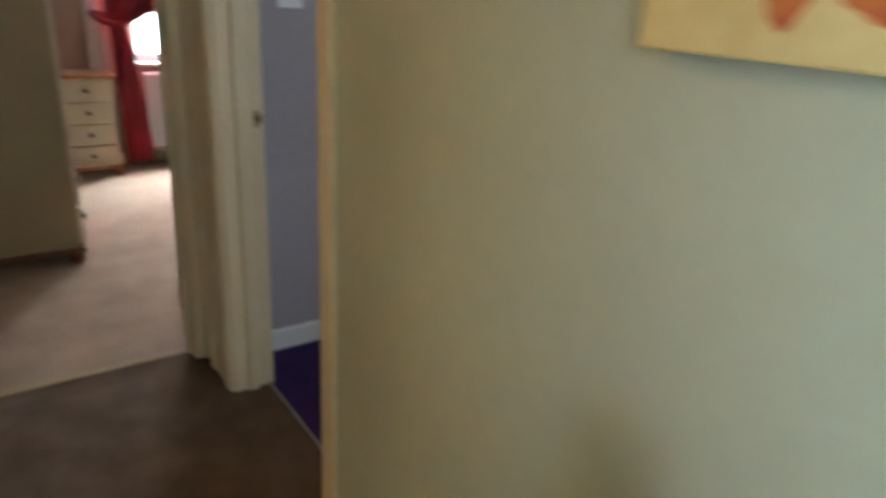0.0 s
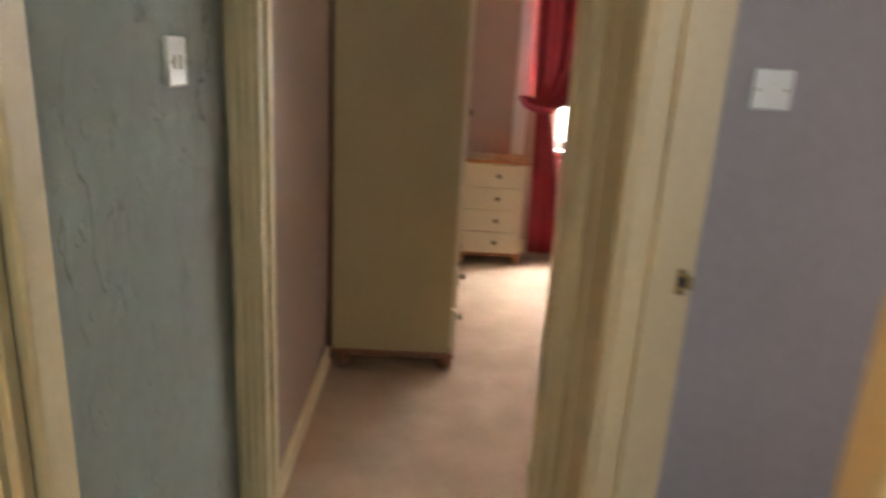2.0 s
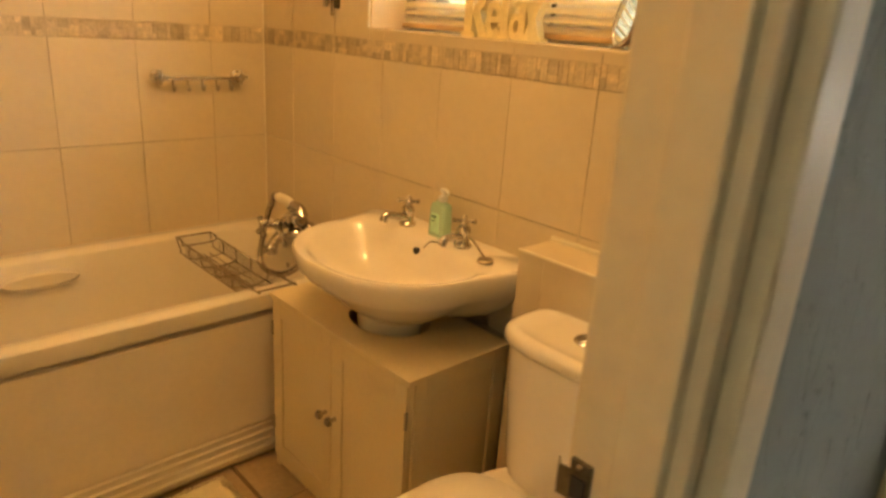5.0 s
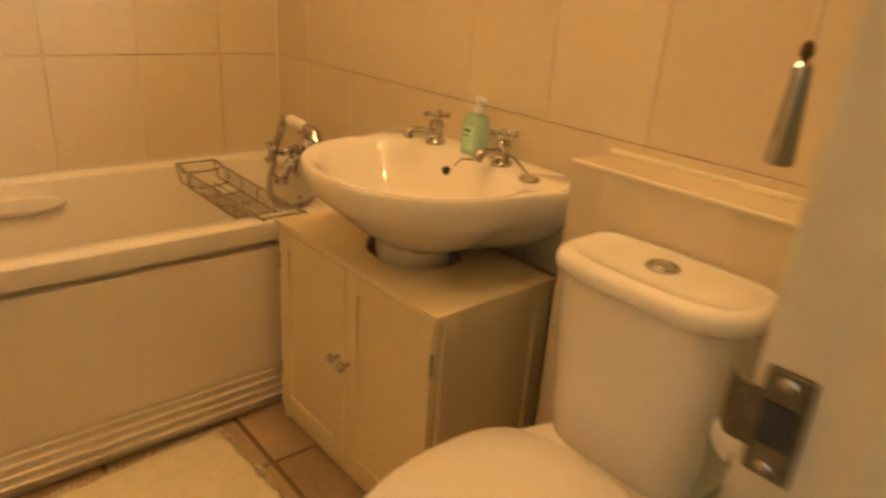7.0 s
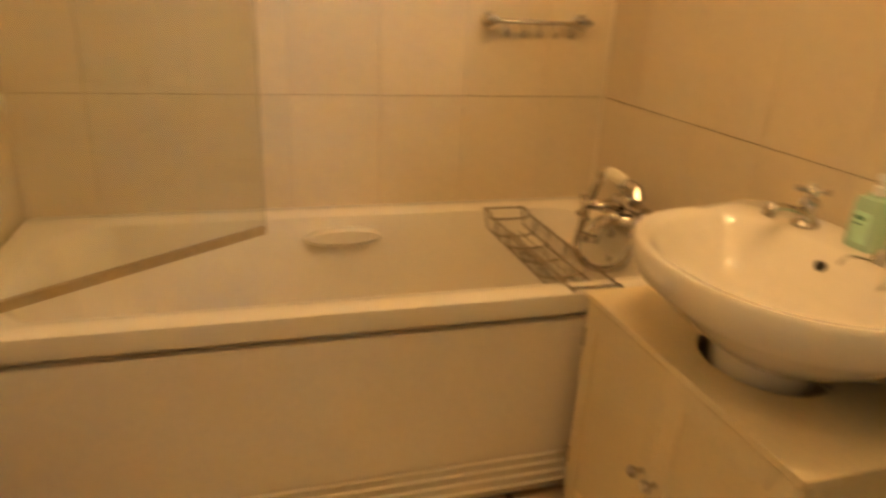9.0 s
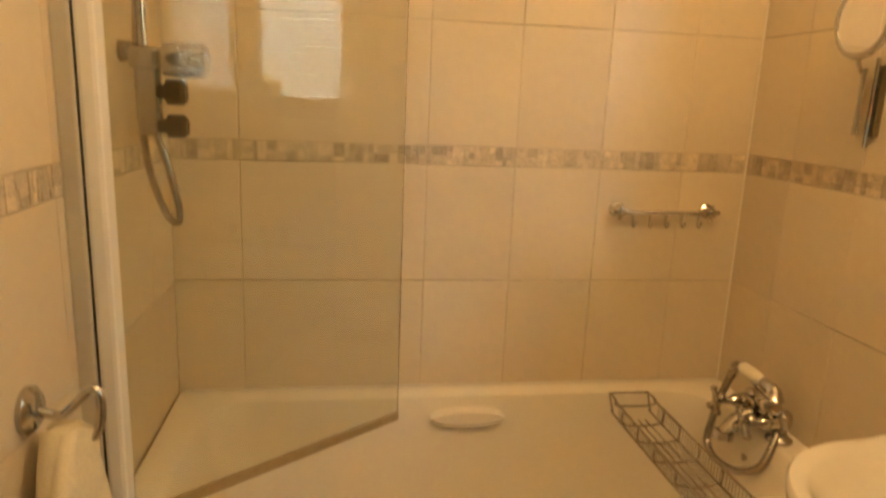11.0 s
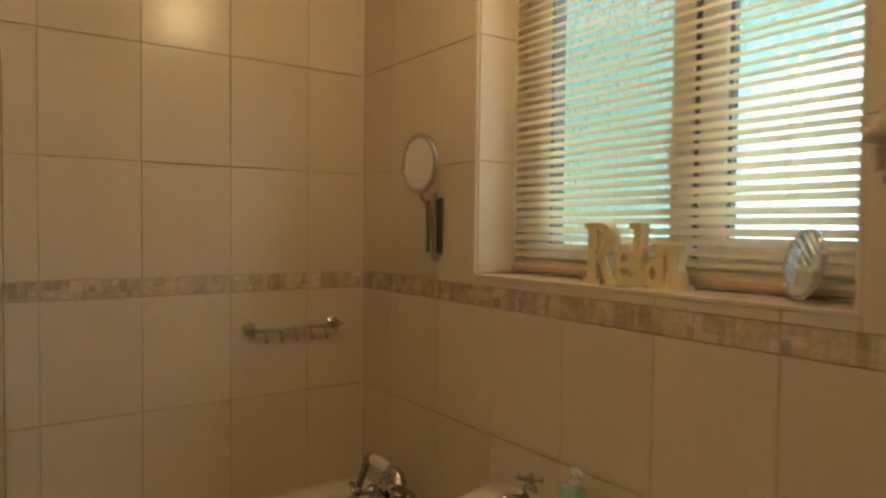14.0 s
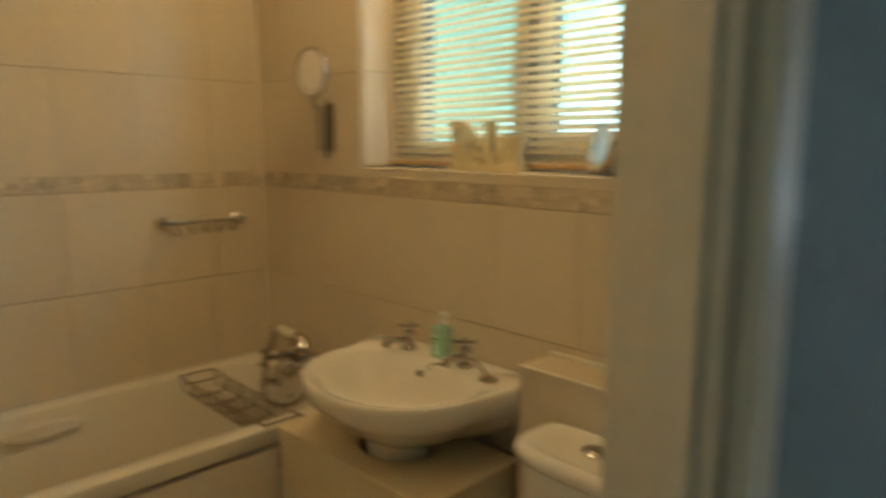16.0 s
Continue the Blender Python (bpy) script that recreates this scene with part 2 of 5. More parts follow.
STAIR_SKY = glow("daylight_stairs", (0.85, 0.95, 0.95), (1, 1, 1), 8.2, 0.8)
SOUTH_SKY = glow("daylight_south", (0.85, 0.95, 0.95), (1, 1, 1), 2.4, 0.8)
# glow of the added fill panel beside the bathroom window
REVEAL_FILL = glow("reveal_fill_glow", (0.9, 0.95, 0.95), (1, 1, 0.96), 90.0, 0.8)


# ---------- shape helpers ----------
def box(bm, x0, y0, z0, x1, y1, z1, bev=0.0, seg=2):
    r = bmesh.ops.create_cube(bm, size=1, matrix=Matrix.Translation(((x0 + x1) / 2, (y0 + y1) / 2, (z0 + z1) / 2))
                              @ Matrix.Diagonal((abs(x1 - x0), abs(y1 - y0), abs(z1 - z0), 1)))
    if bev:
        edges = list({e for v in r["verts"] for e in v.link_edges})
        bmesh.ops.bevel(bm, geom=edges, offset=bev, segments=seg, affect="EDGES", profile=0.5)
    return bm


def loft(bm, rings, caps=True, closed=True):
    """Skins rings of equal count."""
    made = [[bm.verts.new(p) for p in ring] for ring in rings]
    for a, b in zip(made, made[1:]):
        n = len(a)
        for i in range(n if closed else n - 1):
            j = (i + 1) % n
            try:
                bm.faces.new((a[i], a[j], b[j], b[i]))
            except ValueError:
                pass
    if caps and closed:
        bm.faces.new(list(reversed(made[0])))
        bm.faces.new(made[-1])
    return bm


def tube(bm, pts, r, n=8):
    """A round bar along a line of points."""
    pts = [Vector(p) for p in pts]
    rings = []
    up = Vector((0.31, 0.17, 0.93)).normalized()
    for i, p in enumerate(pts):
        d = (pts[min(i + 1, len(pts) - 1)] - pts[max(i - 1, 0)]).normalized()
        u = d.cross(up)
        if u.length < 0.05:
            u = d.cross(Vector((1, 0, 0)))
        u.normalize()
        v = d.cross(u).normalized()
        rr = r[i] if isinstance(r, (list, tuple)) else r
        rings.append([p + rr * (math.cos(2 * math.pi * k / n) * u + math.sin(2 * math.pi * k / n) * v) for k in range(n)])
    return loft(bm, rings)


def lathe(bm, base, profile, n=24, axis="z"):
    """Turns (radius, height) pairs about an axis through base."""
    rings = []
    for r, h in profile:
        ring = []
        for k in range(n):
            a = 2 * math.pi * k / n
            c, s = r * math.cos(a), r * math.sin(a)
            ring.append(Vector(base) + Vector({"z": (c, s, h), "y": (s, h, c), "x": (h, c, s)}[axis]))
        rings.append(ring)
    return loft(bm, rings)


def spline(pts, n=6):
    """A smooth line through points."""
    pts = [Vector(p) for p in pts]
    ext = [2 * pts[0] - pts[1]] + pts + [2 * pts[-1] - pts[-2]]
    out = []
    for a, b, c, d in zip(ext, ext[1:], ext[2:], ext[3:]):
        for i in range(n):
            t = i / n
            out.append(0.5 * ((2 * b) + (c - a) * t + (2 * a - 5 * b + 4 * c - d) * t * t + (3 * b - a - 3 * c + d) * t ** 3))
    return out + [pts[-1]]


def rounded(cx, cy, hx, hy, r, z, n=8):
    """A ring of a rectangle with round corners."""
    pts = []
    for sx, sy, a0 in ((1, 1, 0), (-1, 1, 90), (-1, -1, 180), (1, -1, 270)):
        for k in range(n):
            a = radians(a0 + 90 * k / (n - 1))
            pts.append(Vector((cx + sx * (hx - r) + r * math.cos(a), cy + sy * (hy - r) + r * math.sin(a), z)))
    return pts


def mesh_of(name, bm, mat, smooth=None):
    bmesh.ops.recalc_face_normals(bm, faces=bm.faces[:])
    me = bpy.data.meshes.new(name)
    bm.to_mesh(me)
    bm.free()
    me.materials.append(mat)
    if smooth:
        me.polygons.foreach_set("use_smooth", [True] * len(me.polygons))
        me.set_sharp_from_angle(angle=radians(smooth))
    return me


def part(name, bm, mat, parent=None, label="", smooth=None):
    ob = new(name, mesh_of(name, bm, mat, smooth))
    if parent is not None:
        ob.parent = parent
        ob.matrix_parent_inverse = parent.matrix_basis.inverted()
    return tagged(ob, label)


def thing(name, at, label, category, group=""):
    ob = new(name)
    ob.empty_display_size = 0.05
    ob.matrix_basis = pose(*at)
    return tagged(ob, label, category, group)


def structure(name, bm, mat, label, category, smooth=None):
    return tagged(part(name, bm, mat, None, label, smooth), label, category, "", "structure")


def B(*boxes, bev=0.0):
    bm = bmesh.new()
    for b in boxes:
        box(bm, *b, bev=bev)
    return bm


# ---------- the large structure ----------
H = 2.4
wall_west = structure("wall_bath_west", B((-0.12, -1.75, 0, -0.008, 0.25, H)), GROUT, "bathroom wall covered with cream ceramic tiles", "wall")
wall_north = structure("wall_bath_north", B((-0.008, 0.008, 0, 0.624, 0.25, H), (1.579, 0.008, 0, 2.13, 0.25, H),
                       (0.624, 0.008, 0, 1.579, 0.25, 1.277), (0.624, 0.008, 2.16, 1.579, 0.25, H)), GROUT,
                       "tiled bathroom wall with a window recess", "wall")
wall_south = structure("wall_bath_south", B((-0.008, -1.75, 0, 2.03, -1.638, H)), GROUT, "cream tiled bathroom wall at the shower end", "wall")
wall_hall_w = structure("wall_landing_west", B((2.04, -0.81, 0, 2.13, 0.008, H), (2.03, -1.58, 2.03, 2.13, -0.81, H),
                        (2.03, -2.7, 0, 2.13, -1.58, H), (2.03, -4.3, 0, 2.13, -3.8, H), (2.03, -3.8, 0, 2.13, -2.7, 0.9), (2.03, -3.8, 2.15, 2.13, -2.7, H)), BLUE, "pale blue wall of rough trowelled plaster", "wall")
wall_hall_n = structure("wall_bedroom_door", B((2.13, 0.03, 0, 2.185, 0.09, H), (2.93, 0.03, 0, 5.6, 0.09, H), (2.185, 0.03, 2.03, 2.93, 0.09, H)),
                        GREEN, "wall round the bedroom doorway", "wall")
# unseen inner skin, added dark to limit bounce onto the wardrobe
structure("wall_bedroom_south", B((2.168, 0.09, 0, 2.185, 0.13, H), (2.93, 0.09, 0, 5.6, 0.13, H), (2.185, 0.09, 2.03, 2.93, 0.13, H)), BOUNCE_CUT_RED, "unseen bedroom wall round the doorway, dark red to cut bounced light", "wall")
wall_green = structure("wall_landing_east", B((2.975, -4.3, 0, 3.10, -1.03, H), (2.975, -1.03, 2.03, 3.10, -0.27, H), (2.985, -0.27, 0, 3.095, 0.03, H)),
                       GREEN, "pale green wall of rough trowelled plaster", "wall")
wall_lilac = structure("wall_lilac_room", B((3.10, -0.06, 0, 5.6, 0.03, H)), LILAC, "lilac grey painted bedroom wall", "wall")
structure("wall_lilac_far", B((5.6, -3.3, 0, 5.7, 0.13, H)), LILAC, "lilac painted closing wall", "wall")
structure("wall_lilac_south", B((3.10, -3.3, 0, 3.8, -3.2, H), (5.0, -3.3, 0, 5.6, -3.2, H), (3.8, -3.3, 0, 5.0, -3.2, 0.9), (3.8, -3.3, 2.1, 5.0, -3.2, H)), LILAC, "lilac painted wall with a window opening", "wall")
wall_bed_w = structure("wall_bedroom_west", B((2.06, 0.25, 0, 2.168, 3.3, H), (2.13, 0.13, 0, 2.168, 0.25, H)), PINK_SHADED, "pink bedroom wall toned darker to stand for shade", "wall")
wall_bed_n = structure("wall_bedroom_north", B((2.168, 3.13, 0, 3.40, 3.38, H), (4.35, 3.13, 0, 5.6, 3.38, H), (3.40, 3.13, 0, 4.35, 3.38, 0.74),
                       (3.40, 3.13, 2.1, 4.35, 3.38, H)), PINK, "dusky pink bedroom wall with a window opening", "wall")
# out of view; its dark colour only soaks up window light
structure("wall_bedroom_east", B((5.6, 0.13, 0, 5.7, 3.38, H)), BOUNCE_CUT_RED, "unseen bedroom closing wall, dark red to cut bounced light", "wall")
structure("wall_landing_south", B((2.03, -4.4, 0, 2.22, -4.3, H), (2.90, -4.4, 0, 3.1, -4.3, H), (2.22, -4.4, 0, 2.90, -4.3, 1.0), (2.22, -4.4, 2.1, 2.90, -4.3, H)), GREEN, "landing closing wall", "wall")

structure("floor_bathroom", B((-0.12, -1.75, -0.1, 2.06, 0.25, -0.006)), FLOOR_GROUT, "beige ceramic tiled bathroom floor", "floor")
structure("floor_landing", B((2.06, -4.4, -0.1, 3.095, 0.09, 0.0)), BROWN_CARPET, "dark brown landing carpet", "floor")
structure("floor_bedroom", B((2.06, 0.09, -0.1, 5.7, 3.38, 0.002)), BEIGE_CARPET, "pale beige bedroom carpet", "floor")
structure("floor_lilac_room", B((3.095, -3.3, -0.1, 5.7, 0.09, 0.002)), PURPLE_CARPET, "dark purple carpet", "floor")
structure("ceiling", B((-0.12, -4.4, H, 5.7, 3.38, H + 0.1)), CEILING, "white painted ceiling", "ceiling")


# door linings and architraves
door_bath = structure("door_frame_bathroom", B((2.036, -0.832, 0, 2.135, -0.808, 2.03), (2.025, -1.58, 0, 2.135, -1.55, 2.03), (2.036, -1.55, 2.0, 2.135, -0.832, 2.03), bev=0.003),
                      GLOSS, "cream gloss painted bathroom door frame", "door frame")
part("architrave", B((2.128, -0.802, 0, 2.150, -0.738, 2.07), (2.128, -1.64, 0, 2.150, -1.585, 2.07), (2.128, -1.585, 2.035, 2.150, -0.802, 2.07), bev=0.006), GLOSS, door_bath)
part("door_stop", B((2.082, -0.846, 0, 2.122, -0.829, 2.0), (2.078, -1.555, 0, 2.120, -1.538, 2.0), bev=0.003), GLOSS, door_bath)
door_bed = structure("door_frame_bedroom", B((2.178, 0.012, 0, 2.203, 0.135, 2.03), (2.915, 0.012, 0, 2.94, 0.135, 2.03), (2.178, 0.012, 2.0, 2.94, 0.135, 2.03), bev=0.003),
                     GLOSS, "cream gloss painted bedroom door frame", "door frame")
part("architrave", B((2.132, 0.004, 0, 2.192, 0.024, 2.07), (2.925, 0.004, 0, 2.978, 0.024, 2.07), (2.192, 0.004, 2.01, 2.925, 0.024, 2.07), bev=0.005), GLOSS, door_bed)
for x, r in ((2.143, 0.008), (2.166, 0.007), (2.180, 0.005), (2.963, 0.008)):
    part("architrave_bead", tube(bmesh.new(), [(x, 0.005, 0), (x, 0.005, 2.06)], r, 14), GLOSS, door_bed, "", 50)
part("door_stop", B((2.2, 0.06, 0, 2.214, 0.10, 2.0), (2.904, 0.06, 0, 2.918, 0.10, 2.0), bev=0.003), GLOSS, door_bed)
door_lilac = structure("door_frame_lilac_room", B((2.972, -0.285, 0, 3.112, -0.262, 2.03), (2.972, -1.035, 0, 3.112, -1.008, 2.03), (2.972, -1.03, 2.0, 3.112, -0.262, 2.03), bev=0.003),
                       GLOSS, "cream gloss painted door frame", "door frame")
part("architrave", B((2.957, -0.276, 0, 2.978, -0.055, 2.07), (2.957, -1.07, 0, 2.978, -1.015, 2.07), (2.957, -1.015, 2.01, 2.978, -0.276, 2.07), bev=0.005), GLOSS, door_lilac)
part("architrave_moulding", B((2.950, -0.10, 0, 2.962, -0.065, 2.06), (2.952, -0.262, 0, 2.960, -0.215, 2.06), bev=0.003), GLOSS, door_lilac)
part("door_stop", B((3.02, -0.298, 0, 3.055, -0.282, 2.0), bev=0.003), GLOSS, door_lilac)


def strike(parent, x, y, z, sx, metal=STEEL):
    """A mortise keep let into a jamb that faces south: plate, lip and dark hole."""
    p = part("strike_plate", B((x - 0.010, y - 0.003, z - 0.026, x + 0.010, y + 0.001, z + 0.026), bev=0.001), metal, parent, "worn metal strike plate")
    bm = bmesh.new()
    loft(bm, [[Vector((x + sx * a, y - b, z + c)) for c in (-0.014, 0.014)] + [Vector((x + sx * a, y - b - 0.002, z + c)) for c in (0.014, -0.014)]
              for a, b in ((0.009, 0.001), (0.02, 0.002), (0.026, -0.006))])
    part("lip", bm, metal, p)
    part("latch_hole", B((x - 0.007, y - 0.0045, z - 0.009, x + 0.007, y - 0.001, z + 0.011)), SEAL, p)
    for dz in (-0.021, 0.021):
        bm = lathe(bmesh.new(), (x, y - 0.0025, z + dz), [(0.0035, 0), (0.0035, -0.0012), (0.002, -0.002)], 10, "y")
        part("screw", bm, CHROME, p, "", 40)


strike(door_bath, 2.052, -0.833, 0.966, -1, OLD_STEEL)
strike(door_lilac, 3.088, -0.286, 0.955, 1, BRASS)
part("hinge", B((2.906, 0.105, 0.17, 2.916, 0.135, 0.27), bev=0.001), STEEL, door_bed, "steel door hinge")
structure("threshold_strip", B((2.203, 0.075, 0.0, 2.915, 0.105, 0.008), bev=0.002), RAIL_WOOD, "worn brown threshold strip under the door", "threshold")
structure("threshold_strip_lilac", B((3.088, -1.008, 0.0, 3.102, -0.285, 0.007), bev=0.002), STEEL, "thin metal carpet strip under the doorway", "threshold")
structure("baseboard_blue", B((2.128, -0.736, 0, 2.146, 0.004, 0.10), bev=0.004), GLOSS, "cream painted skirting board", "baseboard")
structure("baseboard_green", B((2.957, -4.3, 0, 2.977, -1.07, 0.10), bev=0.004), GLOSS, "cream painted skirting board", "baseboard")
structure("baseboard_lilac", B((3.112, -0.078, 0, 5.6, -0.058, 0.085), bev=0.004), WHITE, "white painted skirting board", "baseboard")
structure("baseboard_bedroom", B((2.166, 0.136, 0, 2.183, 3.13, 0.09), (2.183, 3.113, 0, 5.6, 3.132, 0.09), bev=0.004), GLOSS, "cream painted bedroom skirting board", "baseboard")


# ---------- bathroom window ----------
window_1 = structure("window_1", B((0.632, 0.165, 1.285, 0.70, 0.203, 2.16), (1.51, 0.165, 1.285, 1.571, 0.203, 2.16), (0.70, 0.165, 1.285, 1.51, 0.203, 1.33),
                     (0.70, 0.165, 2.10, 1.51, 0.203, 2.16), (1.18, 0.165, 1.33, 1.228, 0.203, 2.10), bev=0.004), UPVC, "bathroom window with obscured glass behind a blind", "window")
part("sash", B((0.70, 0.15, 1.325, 0.754, 0.2, 2.11), (1.118, 0.15, 1.325, 1.172, 0.2, 2.11), (0.754, 0.15, 1.325, 1.118, 0.2, 1.365), (0.754, 0.15, 2.05, 1.118, 0.2, 2.11), bev=0.005), UPVC, window_1)
part("fixed_light_frame", B((1.222, 0.16, 1.33, 1.243, 0.2, 2.11), (1.243, 0.16, 1.33, 1.51, 0.2, 1.392), (1.243, 0.16, 2.05, 1.51, 0.2, 2.11), bev=0.005), UPVC, window_1)
part("seal", B((0.7535, 0.1485, 1.363, 0.760, 0.191, 2.052), (1.242, 0.168, 1.390, 1.251, 0.191, 2.052), (1.143, 0.157, 1.33, 1.181, 0.1645, 2.10)), GREY_SEAL, window_1)
for x0, x1, z0 in ((0.750, 1.125, 1.355), (1.238, 1.52, 1.38)):
    pane = part("pane", B((x0, 0.192, z0, x1, 0.198, 2.055)), RIPPLE, window_1)
    pane.visible_shadow = False
bm = bmesh.new()
tube(bm, [(1.142, 0.148, 1.58), (1.142, 0.125, 1.58)], 0.008)
tube(bm, spline([(1.142, 0.128, 1.585), (1.146, 0.122, 1.54), (1.148, 0.126, 1.47)]), [0.009] * 7 + [0.007] * 6)
part("handle", bm, UPVC, window_1, "cream window handle", 40)
part("sill", B((0.626, -0.0012, 1.277, 1.577, 0.165, 1.286), bev=0.0012), TILE, window_1, "cream tiled window sill")
part("edge_trim", B((0.625, -0.004, 1.288, 0.633, 0.004, 2.16), bev=0.002), WHITE, window_1)

backdrop = structure("backdrop_garden", B((-1.6, 1.6, 0.2, 2.03, 1.62, 3.6)), BATH_SKY, "bright green and white daylight outside the window", "backdrop")

# fill light added out of view to brighten the west reveal and sill
structure("backdrop_fill", B((2.03, 0.28, 0.6, 2.045, 0.95, 3.0)), REVEAL_FILL, "unseen glowing fill panel that brightens the window reveal", "backdrop")

# venetian blind
blind = thing("venetian_blind", (1.1, 0.12, 1.31), "cream venetian blind with thin slats half open over the window", "blind")
slat_bm = bmesh.new()
ang = radians(37)
ring = []
for k in range(7):
    u = (k / 6 - 0.5) * 0.025
    h = 0.0022 * (1 - (2 * k / 6 - 1) ** 2)
    ring.append((u * math.cos(ang) - h * math.sin(ang), u * math.sin(ang) + h * math.cos(ang)))
outline = [(a, b) for a, b in ring] + [(a, b - 0.0006) for a, b in reversed(ring)]
loft(slat_bm, [[Vector((x, a, b)) for a, b in outline] for x in (0.650, 1.562)])
slat_mesh = mesh_of("slat", slat_bm, SLAT, 50)
N_SLAT = 38
for i in range(N_SLAT):
    o = new("slat", slat_mesh)
    o.matrix_basis = pose(0, 0.122, 1.318 + i * 0.0215 + random.uniform(-0.0006, 0.0006), 0, random.uniform(-0.12, 0.12), 0)
    o.parent = blind
    o.matrix_parent_inverse = blind.matrix_basis.inverted()
part("bottom_rail", B((0.648, 0.107, 1.294, 1.564, 0.137, 1.309), bev=0.004), RAIL_WOOD, blind, "brown wooden bottom rail")
part("head_rail", B((0.645, 0.10, 2.12, 1.566, 0.145, 2.158), bev=0.003), SLAT, blind)
for x in (0.69, 1.005, 1.40):
    bm = bmesh.new()
    tube(bm, [(x, 0.1085, 1.30), (x, 0.1085, 2.13)], 0.0008, 5)
    tube(bm, [(x, 0.1355, 1.30), (x, 0.1355, 2.13)], 0.0008, 5)
    part("ladder_cord", bm, SLAT, blind)
bm = bmesh.new()
tube(bm, [(0.672, 0.10, 1.34), (0.668, 0.10, 2.12)], 0.003, 8)
part("tilt_wand", bm, SLAT, blind, "", 40)

# letters on the sill
def slab(bm, outline, layer):
    """One stroke of a letter, cut from board; each layer lies a little proud of the last."""
    d = 0.0004 * layer
    loft(bm, [[Vector((u * 0.001, -d, v * 0.001)) for u, v in outline], [Vector((u * 0.001, 0.030 + d, v * 0.001)) for u, v in outline]])


def bow(cx, cy, ox, oy, ix, iy, a0, a1, n=18):
    """A curved stroke between two ellipses, from angle a0 to a1."""
    ts = [radians(a0 + (a1 - a0) * k / n) for k in range(n + 1)]
    return [(cx + ox * math.cos(t), cy + oy * math.sin(t)) for t in ts] + [(cx + ix * math.cos(t), cy + iy * math.sin(t)) for t in reversed(ts)]


def block(u0, v0, u1, v1):
    return [(u0, v0), (u1, v0), (u1, v1), (u0, v1)]


LETTERS = [[block(10, 0, 36, 132), block(0, 0, 47, 12), block(0, 121, 50, 134), bow(44, 98, 38, 36, 15, 18, -95, 95), [(34, 66), (60, 66), (92, 0), (64, 0)], block(62, 0, 98, 11)],
           [bow(110, 45, 26, 46, 10, 26, 12, 322), block(96, 38, 135, 52)],
           [block(133, 0, 156, 132), block(125, 0, 164, 11), block(123, 121, 150, 134)],
           [bow(182, 31, 22, 32, 8, 15, 40, 320), block(190, 0, 210, 74), bow(188, 70, 23, 22, 7, 9, 0, 150), block(188, 0, 217, 10)],
           [[(206, 90), (230, 90), (258, 0), (233, 0)], [(234, 90), (254, 90), (228, 0), (207, 0)], block(200, 80, 234, 91), block(230, 80, 260, 91), block(200, 0, 232, 10), block(228, 0, 264, 10)]]
sign = thing("relax_letters", (0.985, 0.030, 1.2863, 0, 0, 7), "cream wooden block letters spelling Relax on the window sill", "letter ornament")
for k, strokes in enumerate(LETTERS):
    bm = bmesh.new()
    for i, outline in enumerate(strokes):
        slab(bm, outline, i + 0.5 * (k % 2))
    bm.transform(sign.matrix_basis @ Matrix.Diagonal((0.93, 1, 1, 1)))
    part("letter", bm, LETTER, sign)

# small oval mirror on the sill
shave = thing("vanity_mirror", (1.452, 0.075, 1.29), "small oval chrome vanity mirror standing on the window sill", "mirror")
tilt = pose(1.457, 0.055, 1.352, -10, 18, -38)
bm = bmesh.new()
tube(bm, [tilt @ Vector((0.054 * math.cos(a), 0, 0.058 * math.sin(a))) for a in [2 * math.pi * k / 32 for k in range(33)]], 0.004, 8)
part("rim", bm, CHROME, shave, "", 50)
bm = bmesh.new()
loft(bm, [[tilt @ Vector((0.053 * math.cos(a), d, 0.057 * math.sin(a))) for a in [2 * math.pi * k / 32 for k in range(32)]] for d in (-0.002, 0.002)])
part("glass", bm, MIRROR, shave)
bm = bmesh.new()
tube(bm, [(1.452, 0.08, 1.292), (1.462, 0.085, 1.33), (1.452, 0.08, 1.362)], 0.003)
lathe(bm, (1.452, 0.08, 1.288), [(0.032, 0.001), (0.032, 0.004), (0.01, 0.007)], 20)
part("stand", bm, CHROME, shave, "", 40)

# extending wall mirror
wm = thing("wall_mirror", (0.46, 0, 1.38), "round chrome magnifying mirror on a concertina wall arm", "mirror")
c = Vector((0.474, -0.078, 1.582))
turn = pose(0, 0, 0, 0, 0, 5)
bm = bmesh.new()
tube(bm, [c + turn @ Vector((0.070 * math.cos(a), 0, 0.076 * math.sin(a))) for a in [2 * math.pi * k / 40 for k in range(41)]], 0.008, 10)
part("rim", bm, CHROME, wm, "", 50)
bm = bmesh.new()
loft(bm, [[c + turn @ Vector((0.069 * math.cos(a), d, 0.075 * math.sin(a))) for a in [2 * math.pi * k / 40 for k in range(40)]] for d in (-0.004, 0.008)])
part("glass", bm, MIRROR, wm)
part("wall_plate", B((0.458, -0.016, 1.335, 0.480, 0.001, 1.49), bev=0.002), OLD_STEEL, wm)
for i in range(5):
    for s in (0, 1):
        x, y = 0.418 + i * 0.009, -0.014 - 0.007 * i
        bm = tube(bmesh.new(), [(x + 0.007 * s, y, 1.338), (x + 0.007 * (1 - s), y, 1.482)], 0.0036, 6)
        part("concertina_bar", bm, STEEL, wm, "", 40)
bm = bmesh.new()
tube(bm, [(0.470, -0.022, 1.312), (0.470, -0.022, 1.505)], 0.005)
tube(bm, [(0.450, -0.045, 1.475), (0.458, -0.06, 1.490), (0.468, -0.072, 1.510)], 0.005)
part("pivot_rod", bm, CHROME, wm, "", 40)

